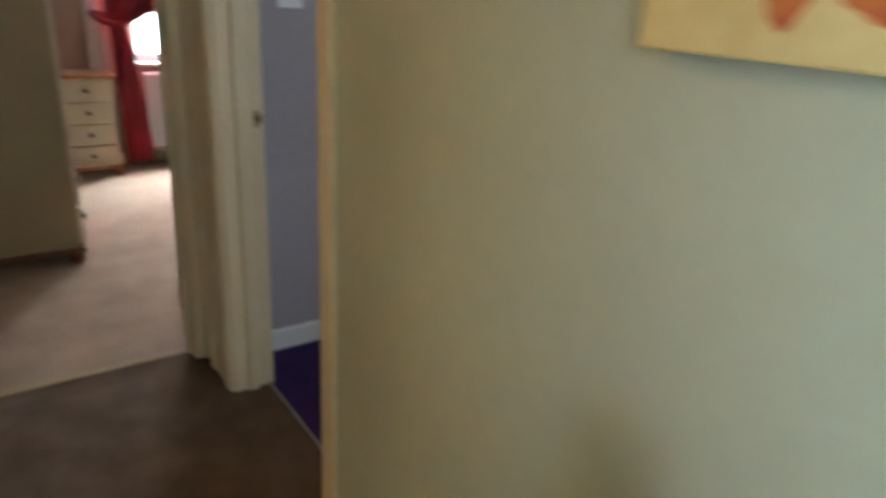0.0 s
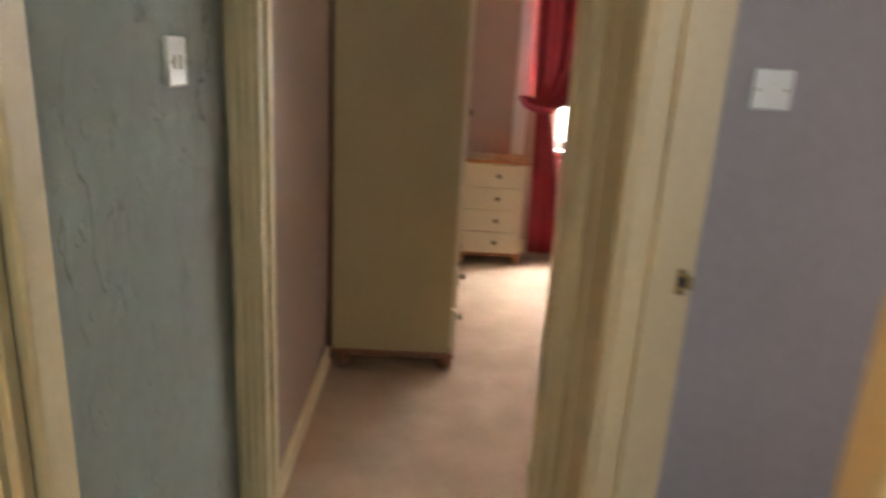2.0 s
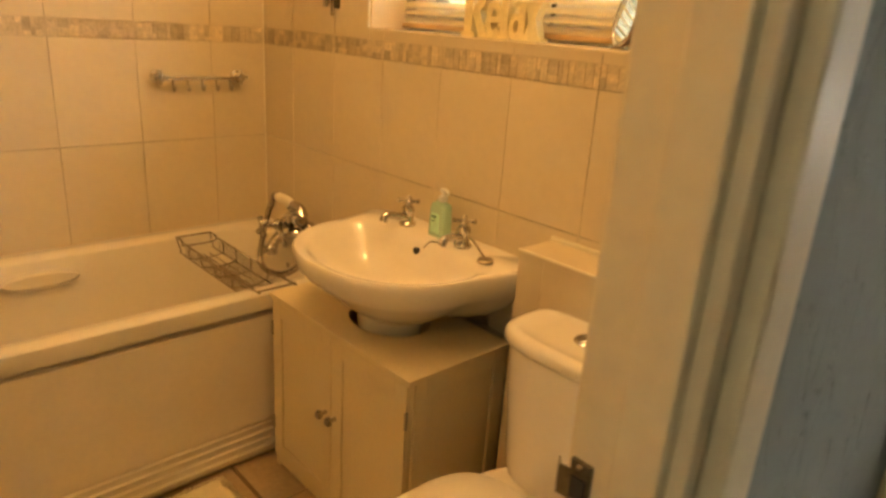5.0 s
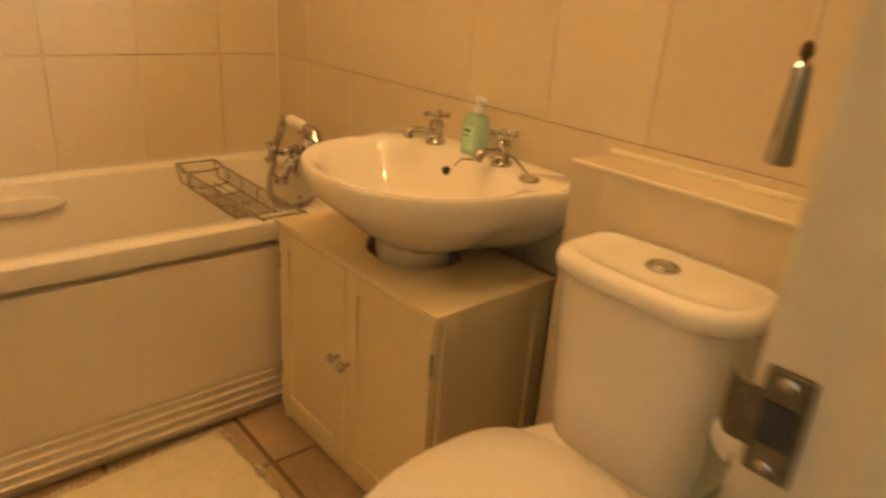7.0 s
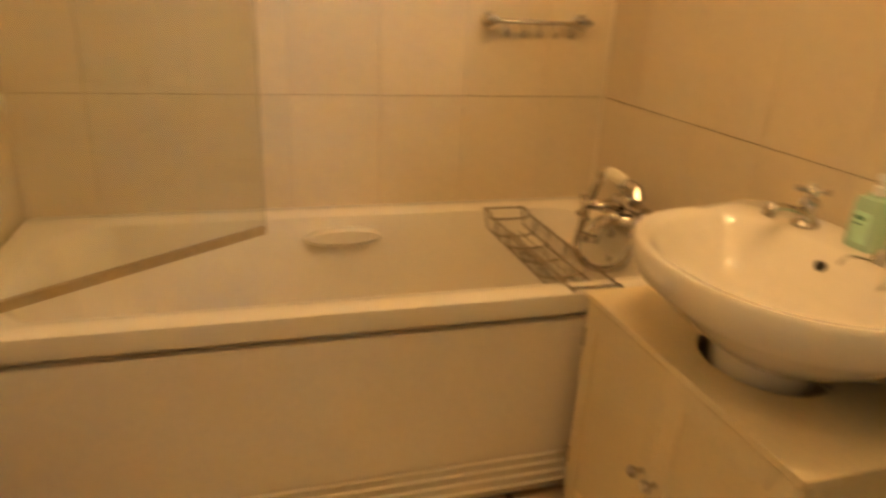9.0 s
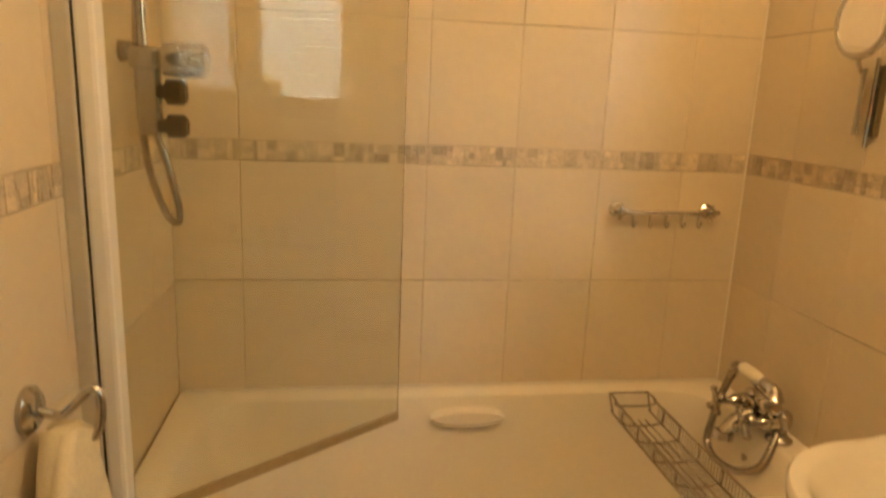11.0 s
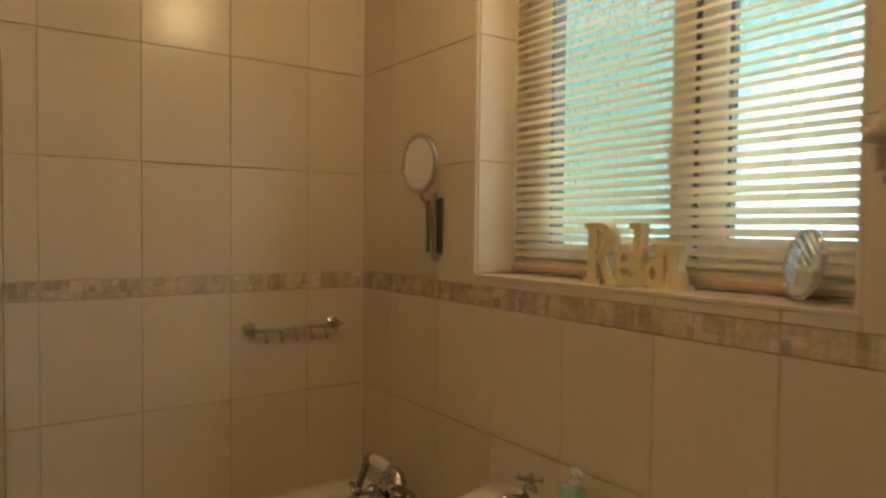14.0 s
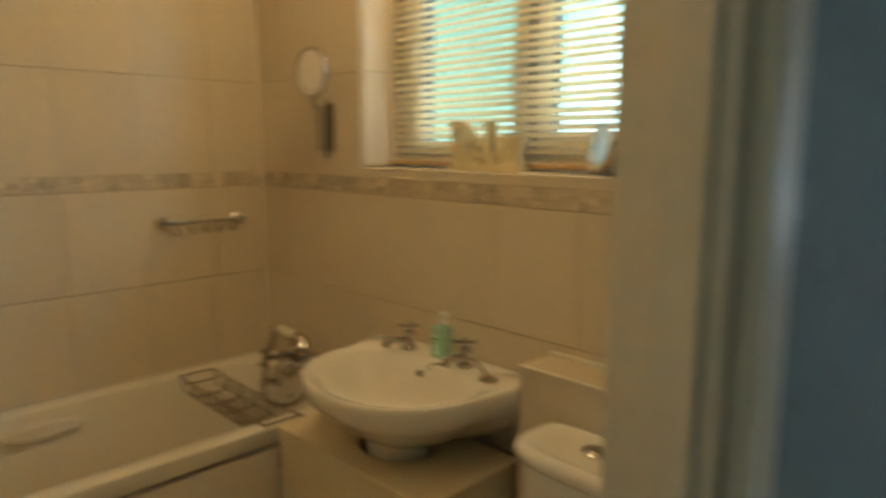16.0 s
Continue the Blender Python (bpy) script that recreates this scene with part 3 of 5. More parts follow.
# hook rail on the tiles
rail = thing("hook_rail", (0, -0.25, 1.1), "chrome rail with five small hooks on the tiled wall", "hook rail")
bm = bmesh.new()
tube(bm, [(0.034, -0.392, 1.083), (0.034, -0.112, 1.083)], 0.006, 10)
part("bar", bm, WIRE, rail, "", 50)
for y in (-0.392, -0.112):
    bm = bmesh.new()
    lathe(bm, (0, y, 1.086), [(0.022, 0), (0.022, 0.006), (0.014, 0.012), (0.011, 0.03), (0.015, 0.036), (0.013, 0.046), (0.005, 0.050)], 20, "x")
    for dy, dz in ((1, 0), (-1, 0), (0, 1), (0, -1)):
        tube(bm, [(0.034, y, 1.086), (0.034, y + 0.016 * dy, 1.086 + 0.016 * dz), (0.034, y + 0.024 * dy, 1.086 + 0.024 * dz)], [0.006, 0.005, 0.007], 8)
    part("end_mount", bm, CHROME, rail, "", 40)
for i in range(5):
    y = -0.352 + i * 0.05
    bm = bmesh.new()
    tube(bm, spline([(0.034, y, 1.081), (0.034, y, 1.055), (0.042, y, 1.043), (0.052, y, 1.049), (0.055, y, 1.061)]), 0.003, 6)
    part("hook", bm, CHROME, rail, "", 50)

# ---------- bath ----------
bath = thing("bathtub", (0.35, -0.8, 0), "white acrylic bathtub with a cream panelled side", "bathtub")
bx, by, hx, hy = 0.351, -0.815, 0.349, 0.811
rings = [rounded(bx, by, hx - 0.05, hy - 0.002, 0.02, 0.508), rounded(bx, by, hx - 0.020, hy - 0.001, 0.02, 0.504), rounded(bx, by, hx - 0.006, hy, 0.02, 0.507), rounded(bx, by, hx - 0.001, hy, 0.022, 0.546),
         rounded(bx, by, hx - 0.002, hy - 0.002, 0.024, 0.553), rounded(bx, by, hx - 0.007, hy - 0.006, 0.028, 0.557),
         rounded(bx, by, hx - 0.062, hy - 0.075, 0.11, 0.555), rounded(bx, by, hx - 0.074, hy - 0.088, 0.12, 0.546), rounded(bx, by, hx - 0.085, hy - 0.105, 0.12, 0.50),
         rounded(bx, by, hx - 0.105, hy - 0.16, 0.12, 0.32), rounded(bx, by, hx - 0.125, hy - 0.22, 0.12, 0.20), rounded(bx, by, hx - 0.17, hy - 0.28, 0.1, 0.155)]
bm = loft(bmesh.new(), rings, caps=False)
bm.faces.new([v for v in bm.verts if abs(v.co.z - 0.155) < 1e-4])
part("tub", bm, ACRYLIC, bath, "", 38)
part("groove", B((0.645, -1.618, 0.47, 0.668, -0.006, 0.512)), PANEL, bath)
part("side_panel", B((0.668, -1.62, 0.140, 0.688, -0.006, 0.487), bev=0.003), PANEL, bath, "cream bath panel")
part("kick_board", B((0.640, -1.62, 0.002, 0.662, -0.006, 0.034), bev=0.002), PANEL, bath)
part("plinth", B((0.640, -1.62, 0.030, 0.683, -0.006, 0.1415), bev=0.003), PANEL, bath)
for z in (0.044, 0.071, 0.098, 0.125):
    part("plinth_ridge", tube(bmesh.new(), [(0.682, -1.619, z), (0.682, -0.007, z)], 0.0065, 10), PANEL, bath, "", 50)
bm = bmesh.new()
loft(bm, [[Vector((0.078 + 0.004 * math.sin(a), -0.82 + w * math.cos(a), z + h * math.sin(a))) if i == 0 else
           Vector((0.078 + d, -0.82 + w * math.cos(a), z + h * math.sin(a))) for a in [2 * math.pi * k / 28 for k in range(28)]]
          for i, (d, w, h, z) in enumerate(((0, 0.108, 0.027, 0.490), (0.03, 0.108, 0.027, 0.492), (0.042, 0.102, 0.018, 0.497)))])
part("hand_grip", bm, ACRYLIC, bath, "moulded hand grip", 40)

# bath mixer with handset
mixer = thing("bath_mixer", (0.35, -0.07, 0.557), "old style chrome bath mixer with cross handles and handset", "bath tap")
bm = bmesh.new()
for x in (0.272, 0.402):
    lathe(bm, (x, -0.062, 0.556), [(0.033, 0), (0.033, 0.006), (0.024, 0.012), (0.017, 0.022), (0.017, 0.034), (0.024, 0.040), (0.026, 0.055), (0.024, 0.074), (0.015, 0.082), (0.006, 0.086)], 18)
    lathe(bm, (x, -0.080, 0.608), [(0.021, 0), (0.021, -0.016), (0.016, -0.020), (0.019, -0.026), (0.019, -0.034), (0.012, -0.044), (0.009, -0.074), (0.011, -0.080)], 16, "y")
tube(bm, [(0.290, -0.066, 0.606), (0.310, -0.066, 0.606), (0.318, -0.066, 0.607), (0.337, -0.066, 0.610), (0.356, -0.066, 0.607), (0.364, -0.066, 0.606), (0.384, -0.066, 0.606)],
     [0.018, 0.019, 0.026, 0.031, 0.026, 0.019, 0.018], 16)
tube(bm, spline([(0.337, -0.075, 0.598), (0.336, -0.110, 0.594), (0.334, -0.145, 0.578), (0.332, -0.170, 0.545)]), [0.023] * 6 + [0.020] * 6 + [0.018] * 7, 14)
lathe(bm, (0.332, -0.172, 0.548), [(0.018, 0.004), (0.025, 0), (0.026, -0.018), (0.017, -0.022), (0.013, -0.018)], 16)
tube(bm, [(0.337, -0.068, 0.625), (0.337, -0.070, 0.640), (0.337, -0.072, 0.645), (0.337, -0.076, 0.668)], [0.019, 0.018, 0.012, 0.012], 14)
part("body", bm, CHROME, mixer, "", 40)
part("diverter_knob", lathe(bmesh.new(), (0.337, -0.093, 0.628), [(0.008, 0.014), (0.008, 0), (0.013, -0.004), (0.014, -0.014), (0.008, -0.020)], 16, "y"), CHROME, mixer, "", 40)


def cross_handle(parent, c, axis, mat=CHROME, r=0.026, k=1.0):
    """A four-armed tap head with ball ends."""
    bm = bmesh.new()
    c = Vector(c)
    axis = Vector(axis).normalized()
    u = axis.orthogonal().normalized()
    v = axis.cross(u)
    tube(bm, [c - axis * 0.012, c, c + axis * 0.008], [0.009 * k, 0.012 * k, 0.006 * k], 10)
    for d in (u, -u, v, -v):
        tube(bm, [c, c + d * r * 0.75, c + d * r * 0.85, c + d * r], [0.006 * k, 0.0055 * k, 0.0085 * k, 0.004 * k], 8)
    return part("cross_handle", bm, mat, parent, "", 50)


for x in (0.272, 0.402):
    cross_handle(mixer, (x, -0.168, 0.607), (0.1 if x > 0.35 else -0.1, -1.0, 0.1), CHROME, 0.042, 1.35)
for dx in (-0.030, 0.030):
    bm = tube(bmesh.new(), spline([(0.337, -0.076, 0.662), (0.337 + dx * 0.7, -0.080, 0.664), (0.337 + dx, -0.088, 0.676), (0.337 + dx * 1.1, -0.100, 0.698 if dx < 0 else 0.682)]), 0.0065, 10)
    part("cradle_arm", bm, CHROME, mixer, "", 50)
bm = tube(bmesh.new(), spline([(0.290, -0.121, 0.713), (0.305, -0.117, 0.712), (0.330, -0.107, 0.706), (0.358, -0.098, 0.696)]), [0.012] * 4 + [0.0165] * 12 + [0.012] * 3, 14)
part("handset_grip", bm, PAINT_IVORY, mixer, "ivory handset grip", 50)
bm = tube(bmesh.new(), [(0.290, -0.121, 0.713), (0.283, -0.124, 0.712), (0.276, -0.127, 0.704), (0.272, -0.130, 0.692), (0.271, -0.133, 0.676)], [0.013, 0.016, 0.015, 0.013, 0.012], 14)
part("ferrule", bm, CHROME, mixer, "", 50)
bm = tube(bmesh.new(), spline([(0.354, -0.099, 0.698), (0.374, -0.094, 0.694), (0.394, -0.091, 0.688), (0.404, -0.092, 0.676)]), [0.013] * 4 + [0.015] * 4 + [0.017] * 4 + [0.018] * 7, 14)
tube(bm, [(0.402, -0.091, 0.692), (0.401, -0.093, 0.676), (0.396, -0.097, 0.662), (0.392, -0.100, 0.652), (0.391, -0.101, 0.648)], [0.014, 0.027, 0.034, 0.036, 0.033], 20)
part("handset_head", bm, CHROME, mixer, "", 50)
bm = tube(bmesh.new(), spline([(0.271, -0.133, 0.680), (0.266, -0.143, 0.645), (0.262, -0.155, 0.600), (0.268, -0.168, 0.552), (0.280, -0.184, 0.498), (0.315, -0.188, 0.474), (0.355, -0.180, 0.466),
                               (0.398, -0.160, 0.470), (0.430, -0.130, 0.496), (0.432, -0.105, 0.535), (0.405, -0.075, 0.580), (0.360, -0.064, 0.600)]), 0.0105, 10)
part("hose", bm, WIRE, mixer, "steel shower hose", 50)
bm = bmesh.new()
lathe(bm, (0.35, -0.108, 0.46), [(0.028, 0.0), (0.028, -0.006), (0.012, -0.010)], 20, "y")
overflow = part("bath_overflow", bm, STEEL, bath, "round steel overflow", 40)

# wire rack over the bath
rack = thing("bath_rack", (0.41, -0.36, 0.55), "dark wire bath caddy lying across the tub", "bath rack")
for y in (-0.428, -0.292):
    bm = tube(bmesh.new(), spline([(0.12, y, 0.566), (0.17, y, 0.568), (0.20, y, 0.562), (0.66, y, 0.562), (0.692, y, 0.565)], 4), 0.0034, 8)
    part("side_rail", bm, WIRE, rack, "", 50)
    bm = tube(bmesh.new(), spline([(0.125, y, 0.562), (0.15, y * 0.98 - 0.007, 0.53), (0.19, y * 0.98 - 0.007, 0.518), (0.655, y * 0.98 - 0.007, 0.518)], 5), 0.0034, 8)
    part("lower_rail", bm, WIRE, rack, "", 50)
    for i in range(36):
        x = 0.198 + i * 0.013
        bm = tube(bmesh.new(), [(x, y, 0.562), (x, y * 0.98 - 0.007, 0.518)], 0.0014, 5)
        part("side_wire", bm, WIRE, rack)
for x, d in ((0.12, 0.0), (0.17, 0.016), (0.225, 0.046), (0.32, 0.046), (0.42, 0.046), (0.53, 0.044), (0.655, 0.044), (0.692, 0.0)):
    bm = tube(bmesh.new(), spline([(x, -0.428, 0.565), (x, -0.418, 0.565 - d), (x, -0.30, 0.565 - d), (x, -0.292, 0.565)], 5), 0.0032, 8)
    part("cross_wire", bm, WIRE, rack, "", 50)
for y in (-0.385, -0.36, -0.335):
    bm = tube(bmesh.new(), [(0.20, y, 0.519), (0.655, y, 0.519)], 0.0023, 5)
    part("floor_wire", bm, WIRE, rack)

for i in range(26):
    x = 0.325 + i * 0.0128
    part("floor_wire", tube(bmesh.new(), [(x, -0.424, 0.5175), (x, -0.296, 0.5175)], 0.0013, 5), WIRE, rack)
rack.matrix_basis = pose(0.41, -0.35, 0.55) @ Matrix.Diagonal((1, 0.86, 1, 1))

# shower screen, at an angle into the bath
screen = thing("shower_screen", (0.66, -1.6, 0.56), "clear glass shower screen on a white wall profile", "shower screen")
part("wall_channel", B((0.625, -1.631, 0.559, 0.674, -1.600, 2.0), bev=0.004), ALUMINIUM, screen, "grey wall channel")
part("wall_profile", B((0.622, -1.597, 0.559, 0.672, -1.564, 2.0), bev=0.008), WHITE, screen, "white pivot profile")
part("pivot_strip", B((0.630, -1.601, 0.562, 0.668, -1.596, 1.995)), SEAL, screen, "dark seal strip")
a, b = Vector((0.655, -1.60)), Vector((0.235, -1.035))
d = (b - a).normalized()
nrm = Vector((-d.y, d.x)) * 0.003
bm = bmesh.new()
# outline of the sheet along its length and height, the free top corner rounded off
width, rad = (b - a).length, 0.24
sheet = [(0, 0.58), (width, 0.58)] + [(width - rad + rad * math.cos(t), 1.75 + rad * math.sin(t)) for t in [math.pi / 2 * k / 14 for k in range(15)]] + [(0, 1.99)]
loft(bm, [[Vector((a.x + d.x * u + s * nrm.x, a.y + d.y * u + s * nrm.y, z)) for u, z in sheet] for s in (1, -1)])
part("pane", bm, SCREEN_GLASS, screen).visible_shadow = False
bm = bmesh.new()
loft(bm, [[Vector((p.x + s * nrm.x, p.y + s * nrm.y, z)) for p, s in ((a, 2), (b, 2), (b, -2), (a, -2))] for z in (0.562, 0.584)])
part("bottom_seal", bm, YELLOWED, screen, "yellowed plastic bottom seal")

# shower on the end wall
shower = thing("shower", (0.34, -1.63, 1.4), "chrome shower valve with riser rail and looped hose", "shower")
bm = bmesh.new()
tube(bm, [(0.34, -1.585, 1.42), (0.34, -1.585, 2.05)], 0.009, 10)
for z in (1.45, 2.03):
    lathe(bm, (0.34, -1.63, z), [(0.022, 0), (0.02, 0.02), (0.012, 0.045)], 14, "y")
part("riser_rail", bm, CHROME, shower, "", 40)
part("valve_body", B((0.318, -1.612, 1.415, 0.362, -1.545, 1.462), bev=0.010), CHROME, shower)
bm = bmesh.new()
lathe(bm, (0.34, -1.545, 1.437), [(0.034, 0), (0.036, 0.025), (0.036, 0.08), (0.03, 0.086)], 24, "y")
part("temperature_knob", bm, CHROME, shower, "", 40)
part("valve_column", B((0.330, -1.600, 1.28, 0.352, -1.552, 1.425), bev=0.010), CHROME, shower)
for z, r in ((1.372, 0.027), (1.302, 0.025)):
    bm = bmesh.new()
    lathe(bm, (0.342, -1.555, z), [(0.015, -0.005), (0.015, 0.012), (r, 0.014), (r, 0.045), (r * 0.7, 0.052), (r * 0.65, 0.049), (0.004, 0.049)], 24, "y")
    part("control_knob", bm, KNOB, shower, "", 40)
bm = bmesh.new()
tube(bm, spline([(0.345, -1.565, 1.285), (0.350, -1.545, 1.22), (0.345, -1.528, 1.13), (0.338, -1.535, 1.095), (0.332, -1.560, 1.12), (0.328, -1.590, 1.22), (0.326, -1.602, 1.40), (0.335, -1.59, 1.6), (0.34, -1.555, 1.72), (0.34, -1.54, 1.80)]), 0.008, 8)
part("hose", bm, WIRE, shower, "", 50)
bm = bmesh.new()
tube(bm, [(0.34, -1.585, 1.74), (0.34, -1.545, 1.765)], 0.016, 10)
tube(bm, [(0.34, -1.548, 1.70), (0.34, -1.538, 1.80), (0.34, -1.528, 1.89)], [0.011, 0.013, 0.012], 10)
tube(bm, [(0.34, -1.53, 1.88), (0.34, -1.50, 1.90), (0.34, -1.485, 1.885)], [0.014, 0.04, 0.042], 18)
part("shower_head", bm, CHROME, shower, "", 50)

# towel hook and towel on the end wall
hook = thing("towel_hook", (0.86, -1.63, 0.91), "chrome hook on the tiled wall holding a towel", "hook")
bm = bmesh.new()
lathe(bm, (0.865, -1.63, 0.915), [(0.036, 0), (0.036, 0.008), (0.026, 0.016), (0.012, 0.018)], 24, "y")
part("rose", bm, CHROME, hook, "", 40)
bm = bmesh.new()
tube(bm, spline([(0.865, -1.62, 0.915), (0.865, -1.585, 0.905), (0.865, -1.565, 0.92), (0.865, -1.54, 0.945), (0.865, -1.528, 0.935), (0.865, -1.53, 0.89), (0.865, -1.545, 0.865), (0.865, -1.56, 0.875)]), 0.007, 8)
part("hook_arm", bm, CHROME, hook, "", 50)
bm = bmesh.new()
rings = []
for i in range(14):
    z = 0.885 - i * 0.045
    w = 0.02 + 0.11 * min(1, i / 5) ** 0.7
    rings.append([Vector((0.865 + w * math.cos(t), -1.575 + 0.03 * math.sin(t) * (1 + 0.4 * math.sin(5 * t)), z + 0.004 * math.sin(7 * t))) for t in [2 * math.pi * k / 40 for k in range(40)]])
loft(bm, rings)
tagged(part("towel", bm, MAT, None, "", 60), "cream towel hanging from the chrome hook", "towel")

# ---------- basin, cabinet, toilet ----------
cab = thing("basin_cabinet", (1.02, -0.2, 0), "cream two door cabinet beneath the washbasin", "cabinet")
X0, X1, Y0, Y1, ZT = 0.724, 1.322, -0.383, -0.060, 0.557
part("side", B((X0, Y0 + 0.006, 0.0, X0 + 0.016, Y1, ZT), bev=0.002), CABINET, cab)
part("side", B((X1 - 0.016, Y0 + 0.006, 0.0, X1, Y1, ZT), bev=0.002), CABINET, cab)
part("side_frame", B((X1 - 0.002, Y0 + 0.02, 0.0, X1 + 0.006, Y0 + 0.055, ZT), (X1 - 0.002, Y1 - 0.045, 0.0, X1 + 0.006, Y1, ZT), (X1 - 0.002, Y0 + 0.055, ZT - 0.045, X1 + 0.006, Y1 - 0.045, ZT),
                     (X1 - 0.002, Y0 + 0.055, 0.05, X1 + 0.006, Y1 - 0.045, 0.10), bev=0.002), CABINET, cab)
part("carcass", B((X0 + 0.016, Y0 + 0.04, 0.07, X1 - 0.016, Y1, 0.085), (X0 + 0.016, Y1 - 0.01, 0.085, X1 - 0.016, Y1, 0.5), (X0 + 0.016, Y0 + 0.006, 0.012, X1 - 0.016, Y0 + 0.022, 0.045)), CABINET, cab)
# top with a bite cut out for the pedestal
cx, cy, cr = 1.045, -0.215, 0.120
outer, inner, n = [], [], 48
for k in range(n):
    a = 2 * math.pi * k / n
    c, s = math.cos(a), math.sin(a)
    lim = min((X1 + 0.012 - cx) / abs(c) if c > 0 else (cx - X0 + 0.004) / max(abs(c), 1e-6), (Y1 - cy) / abs(s) if s > 0 else (cy - Y0 + 0.006) / max(abs(s), 1e-6)) if abs(c) > 1e-6 and abs(s) > 1e-6 else (
        (X1 + 0.012 - cx) if c > 0.5 else (cx - X0 + 0.004) if c < -0.5 else (Y1 - cy) if s > 0 else (cy - Y0 + 0.006))
    outer.append((cx + lim * c, cy + lim * s))
    inner.append((cx + cr * c, cy + 0.85 * cr * s))
for cor in ((X1 + 0.012, Y1), (X1 + 0.012, Y0 - 0.006), (X0 - 0.004, Y1), (X0 - 0.004, Y0 - 0.006)):
    i = min(range(n), key=lambda j: (outer[j][0] - cor[0]) ** 2 + (outer[j][1] - cor[1]) ** 2)
    outer[i] = cor
bm = loft(bmesh.new(), [[Vector((*p, z)) for p in ring] for ring, z in ((inner, ZT), (outer, ZT), (outer, ZT + 0.014), (inner, ZT + 0.014), (inner, ZT))], caps=False)
part("top", bm, CABINET, cab)
mid = (X0 + X1) / 2
for i, (a, b) in enumerate(((X0 + 0.002, mid - 0.0015), (mid + 0.0015, X1 - 0.002))):
    f = 0.045
    dz0, dz1, yf = 0.040, ZT - 0.006, Y0
    bm = B((a, yf, dz0, a + f, yf + 0.018, dz1), (b - f, yf, dz0, b, yf + 0.018, dz1), (a + f, yf, dz1 - f, b - f, yf + 0.018, dz1), (a + f, yf, dz0, b - f, yf + 0.018, dz0 + f), bev=0.002)
    door = part("door", bm, CABINET, cab)
    part("door_panel", B((a + f - 0.004, yf + 0.006, dz0 + f - 0.004, b - f + 0.004, yf + 0.014, dz1 - f + 0.004)), CABINET, door)
    kx = b - 0.02 if i == 0 else a + 0.02
    bm = bmesh.new()
    lathe(bm, (kx, yf, 0.325), [(0.006, 0.001), (0.005, -0.012), (0.012, -0.018), (0.013, -0.024), (0.008, -0.03)], 16, "y")
    part("knob", bm, CHROME, door, "chrome knob", 40)
    for hz in (0.13, 0.44):
        part("hinge", B((a - 0.003 if i == 0 else b - 0.003, yf - 0.003, hz, a + 0.004 if i == 0 else b + 0.004, yf + 0.004, hz + 0.045), bev=0.0015), STEEL, door)

basin = thing("washbasin", (1.03, -0.2, 0.77), "white ceramic washbasin with two chrome taps", "washbasin")
bxc = 1.059


def basin_ring(a, front, back, z, yc=-0.19, p=4.0, n=72, wide=None):
    """A ring of the basin: round in front, squarer and, at the wall, as wide as wide."""
    pts = []
    for k in range(n):
        t = 2 * math.pi * k / n
        c, s = math.cos(t), math.sin(t)
        e = p if s > 0 else 2.25
        half = a + ((wide or a) - a) * min(1.0, max(0.0, s) * 7.0)
        x = half * math.copysign(abs(c) ** (2 / e), c)
        y = (back if s > 0 else front) * math.copysign(abs(s) ** (2 / e), s)
        pts.append(Vector((bxc + x, yc + y, z)))
    return pts


rings = [basin_ring(0.085, 0.085, 0.14, 0.600), basin_ring(0.130, 0.128, 0.18, 0.609, p=5, wide=0.165), basin_ring(0.166, 0.162, 0.19, 0.634, p=6, wide=0.218), basin_ring(0.206, 0.198, 0.19, 0.663, p=7, wide=0.258),
         basin_ring(0.239, 0.229, 0.19, 0.693, p=7, wide=0.284), basin_ring(0.264, 0.255, 0.19, 0.715, p=7, wide=0.303), basin_ring(0.273, 0.266, 0.19, 0.738, p=7, wide=0.309), basin_ring(0.275, 0.270, 0.19, 0.766, p=7, wide=0.314), basin_ring(0.270, 0.265, 0.187, 0.773, p=7, wide=0.305),
         basin_ring(0.254, 0.240, 0.10, 0.770, -0.195, 2.6), basin_ring(0.240, 0.226, 0.088, 0.760, -0.195, 2.5), basin_ring(0.222, 0.205, 0.076, 0.735, -0.2, 2.4), basin_ring(0.185, 0.165, 0.066, 0.69, -0.205, 2.3),
         basin_ring(0.12, 0.105, 0.05, 0.66, -0.21, 2.2), basin_ring(0.04, 0.035, 0.03, 0.645, -0.215, 2.0), basin_ring(0.02, 0.02, 0.02, 0.642, -0.215, 2.0)]
part("bowl", loft(bmesh.new(), rings), CERAMIC, basin, "", 62)
bm = bmesh.new()
lathe(bm, (1.055, -0.222, 0.0), [(0.10, 0.0), (0.075, 0.04), (0.07, 0.30), (0.076, 0.50), (0.086, 0.575), (0.092, 0.63)], 32)
part("pedestal", bm, CERAMIC, basin, "", 50)
bm = bmesh.new()
lathe(bm, (1.034, -0.127, 0.738), [(0.0095, 0.006), (0.0095, -0.002), (0.008, -0.003)], 16, "y")
part("overflow", bm, RUBBER, basin, "dark overflow hole")
bm = bmesh.new()
lathe(bm, (1.05, -0.215, 0.643), [(0.022, 0), (0.022, 0.004), (0.012, 0.004)], 20)
part("drain", bm, CHROME, basin)
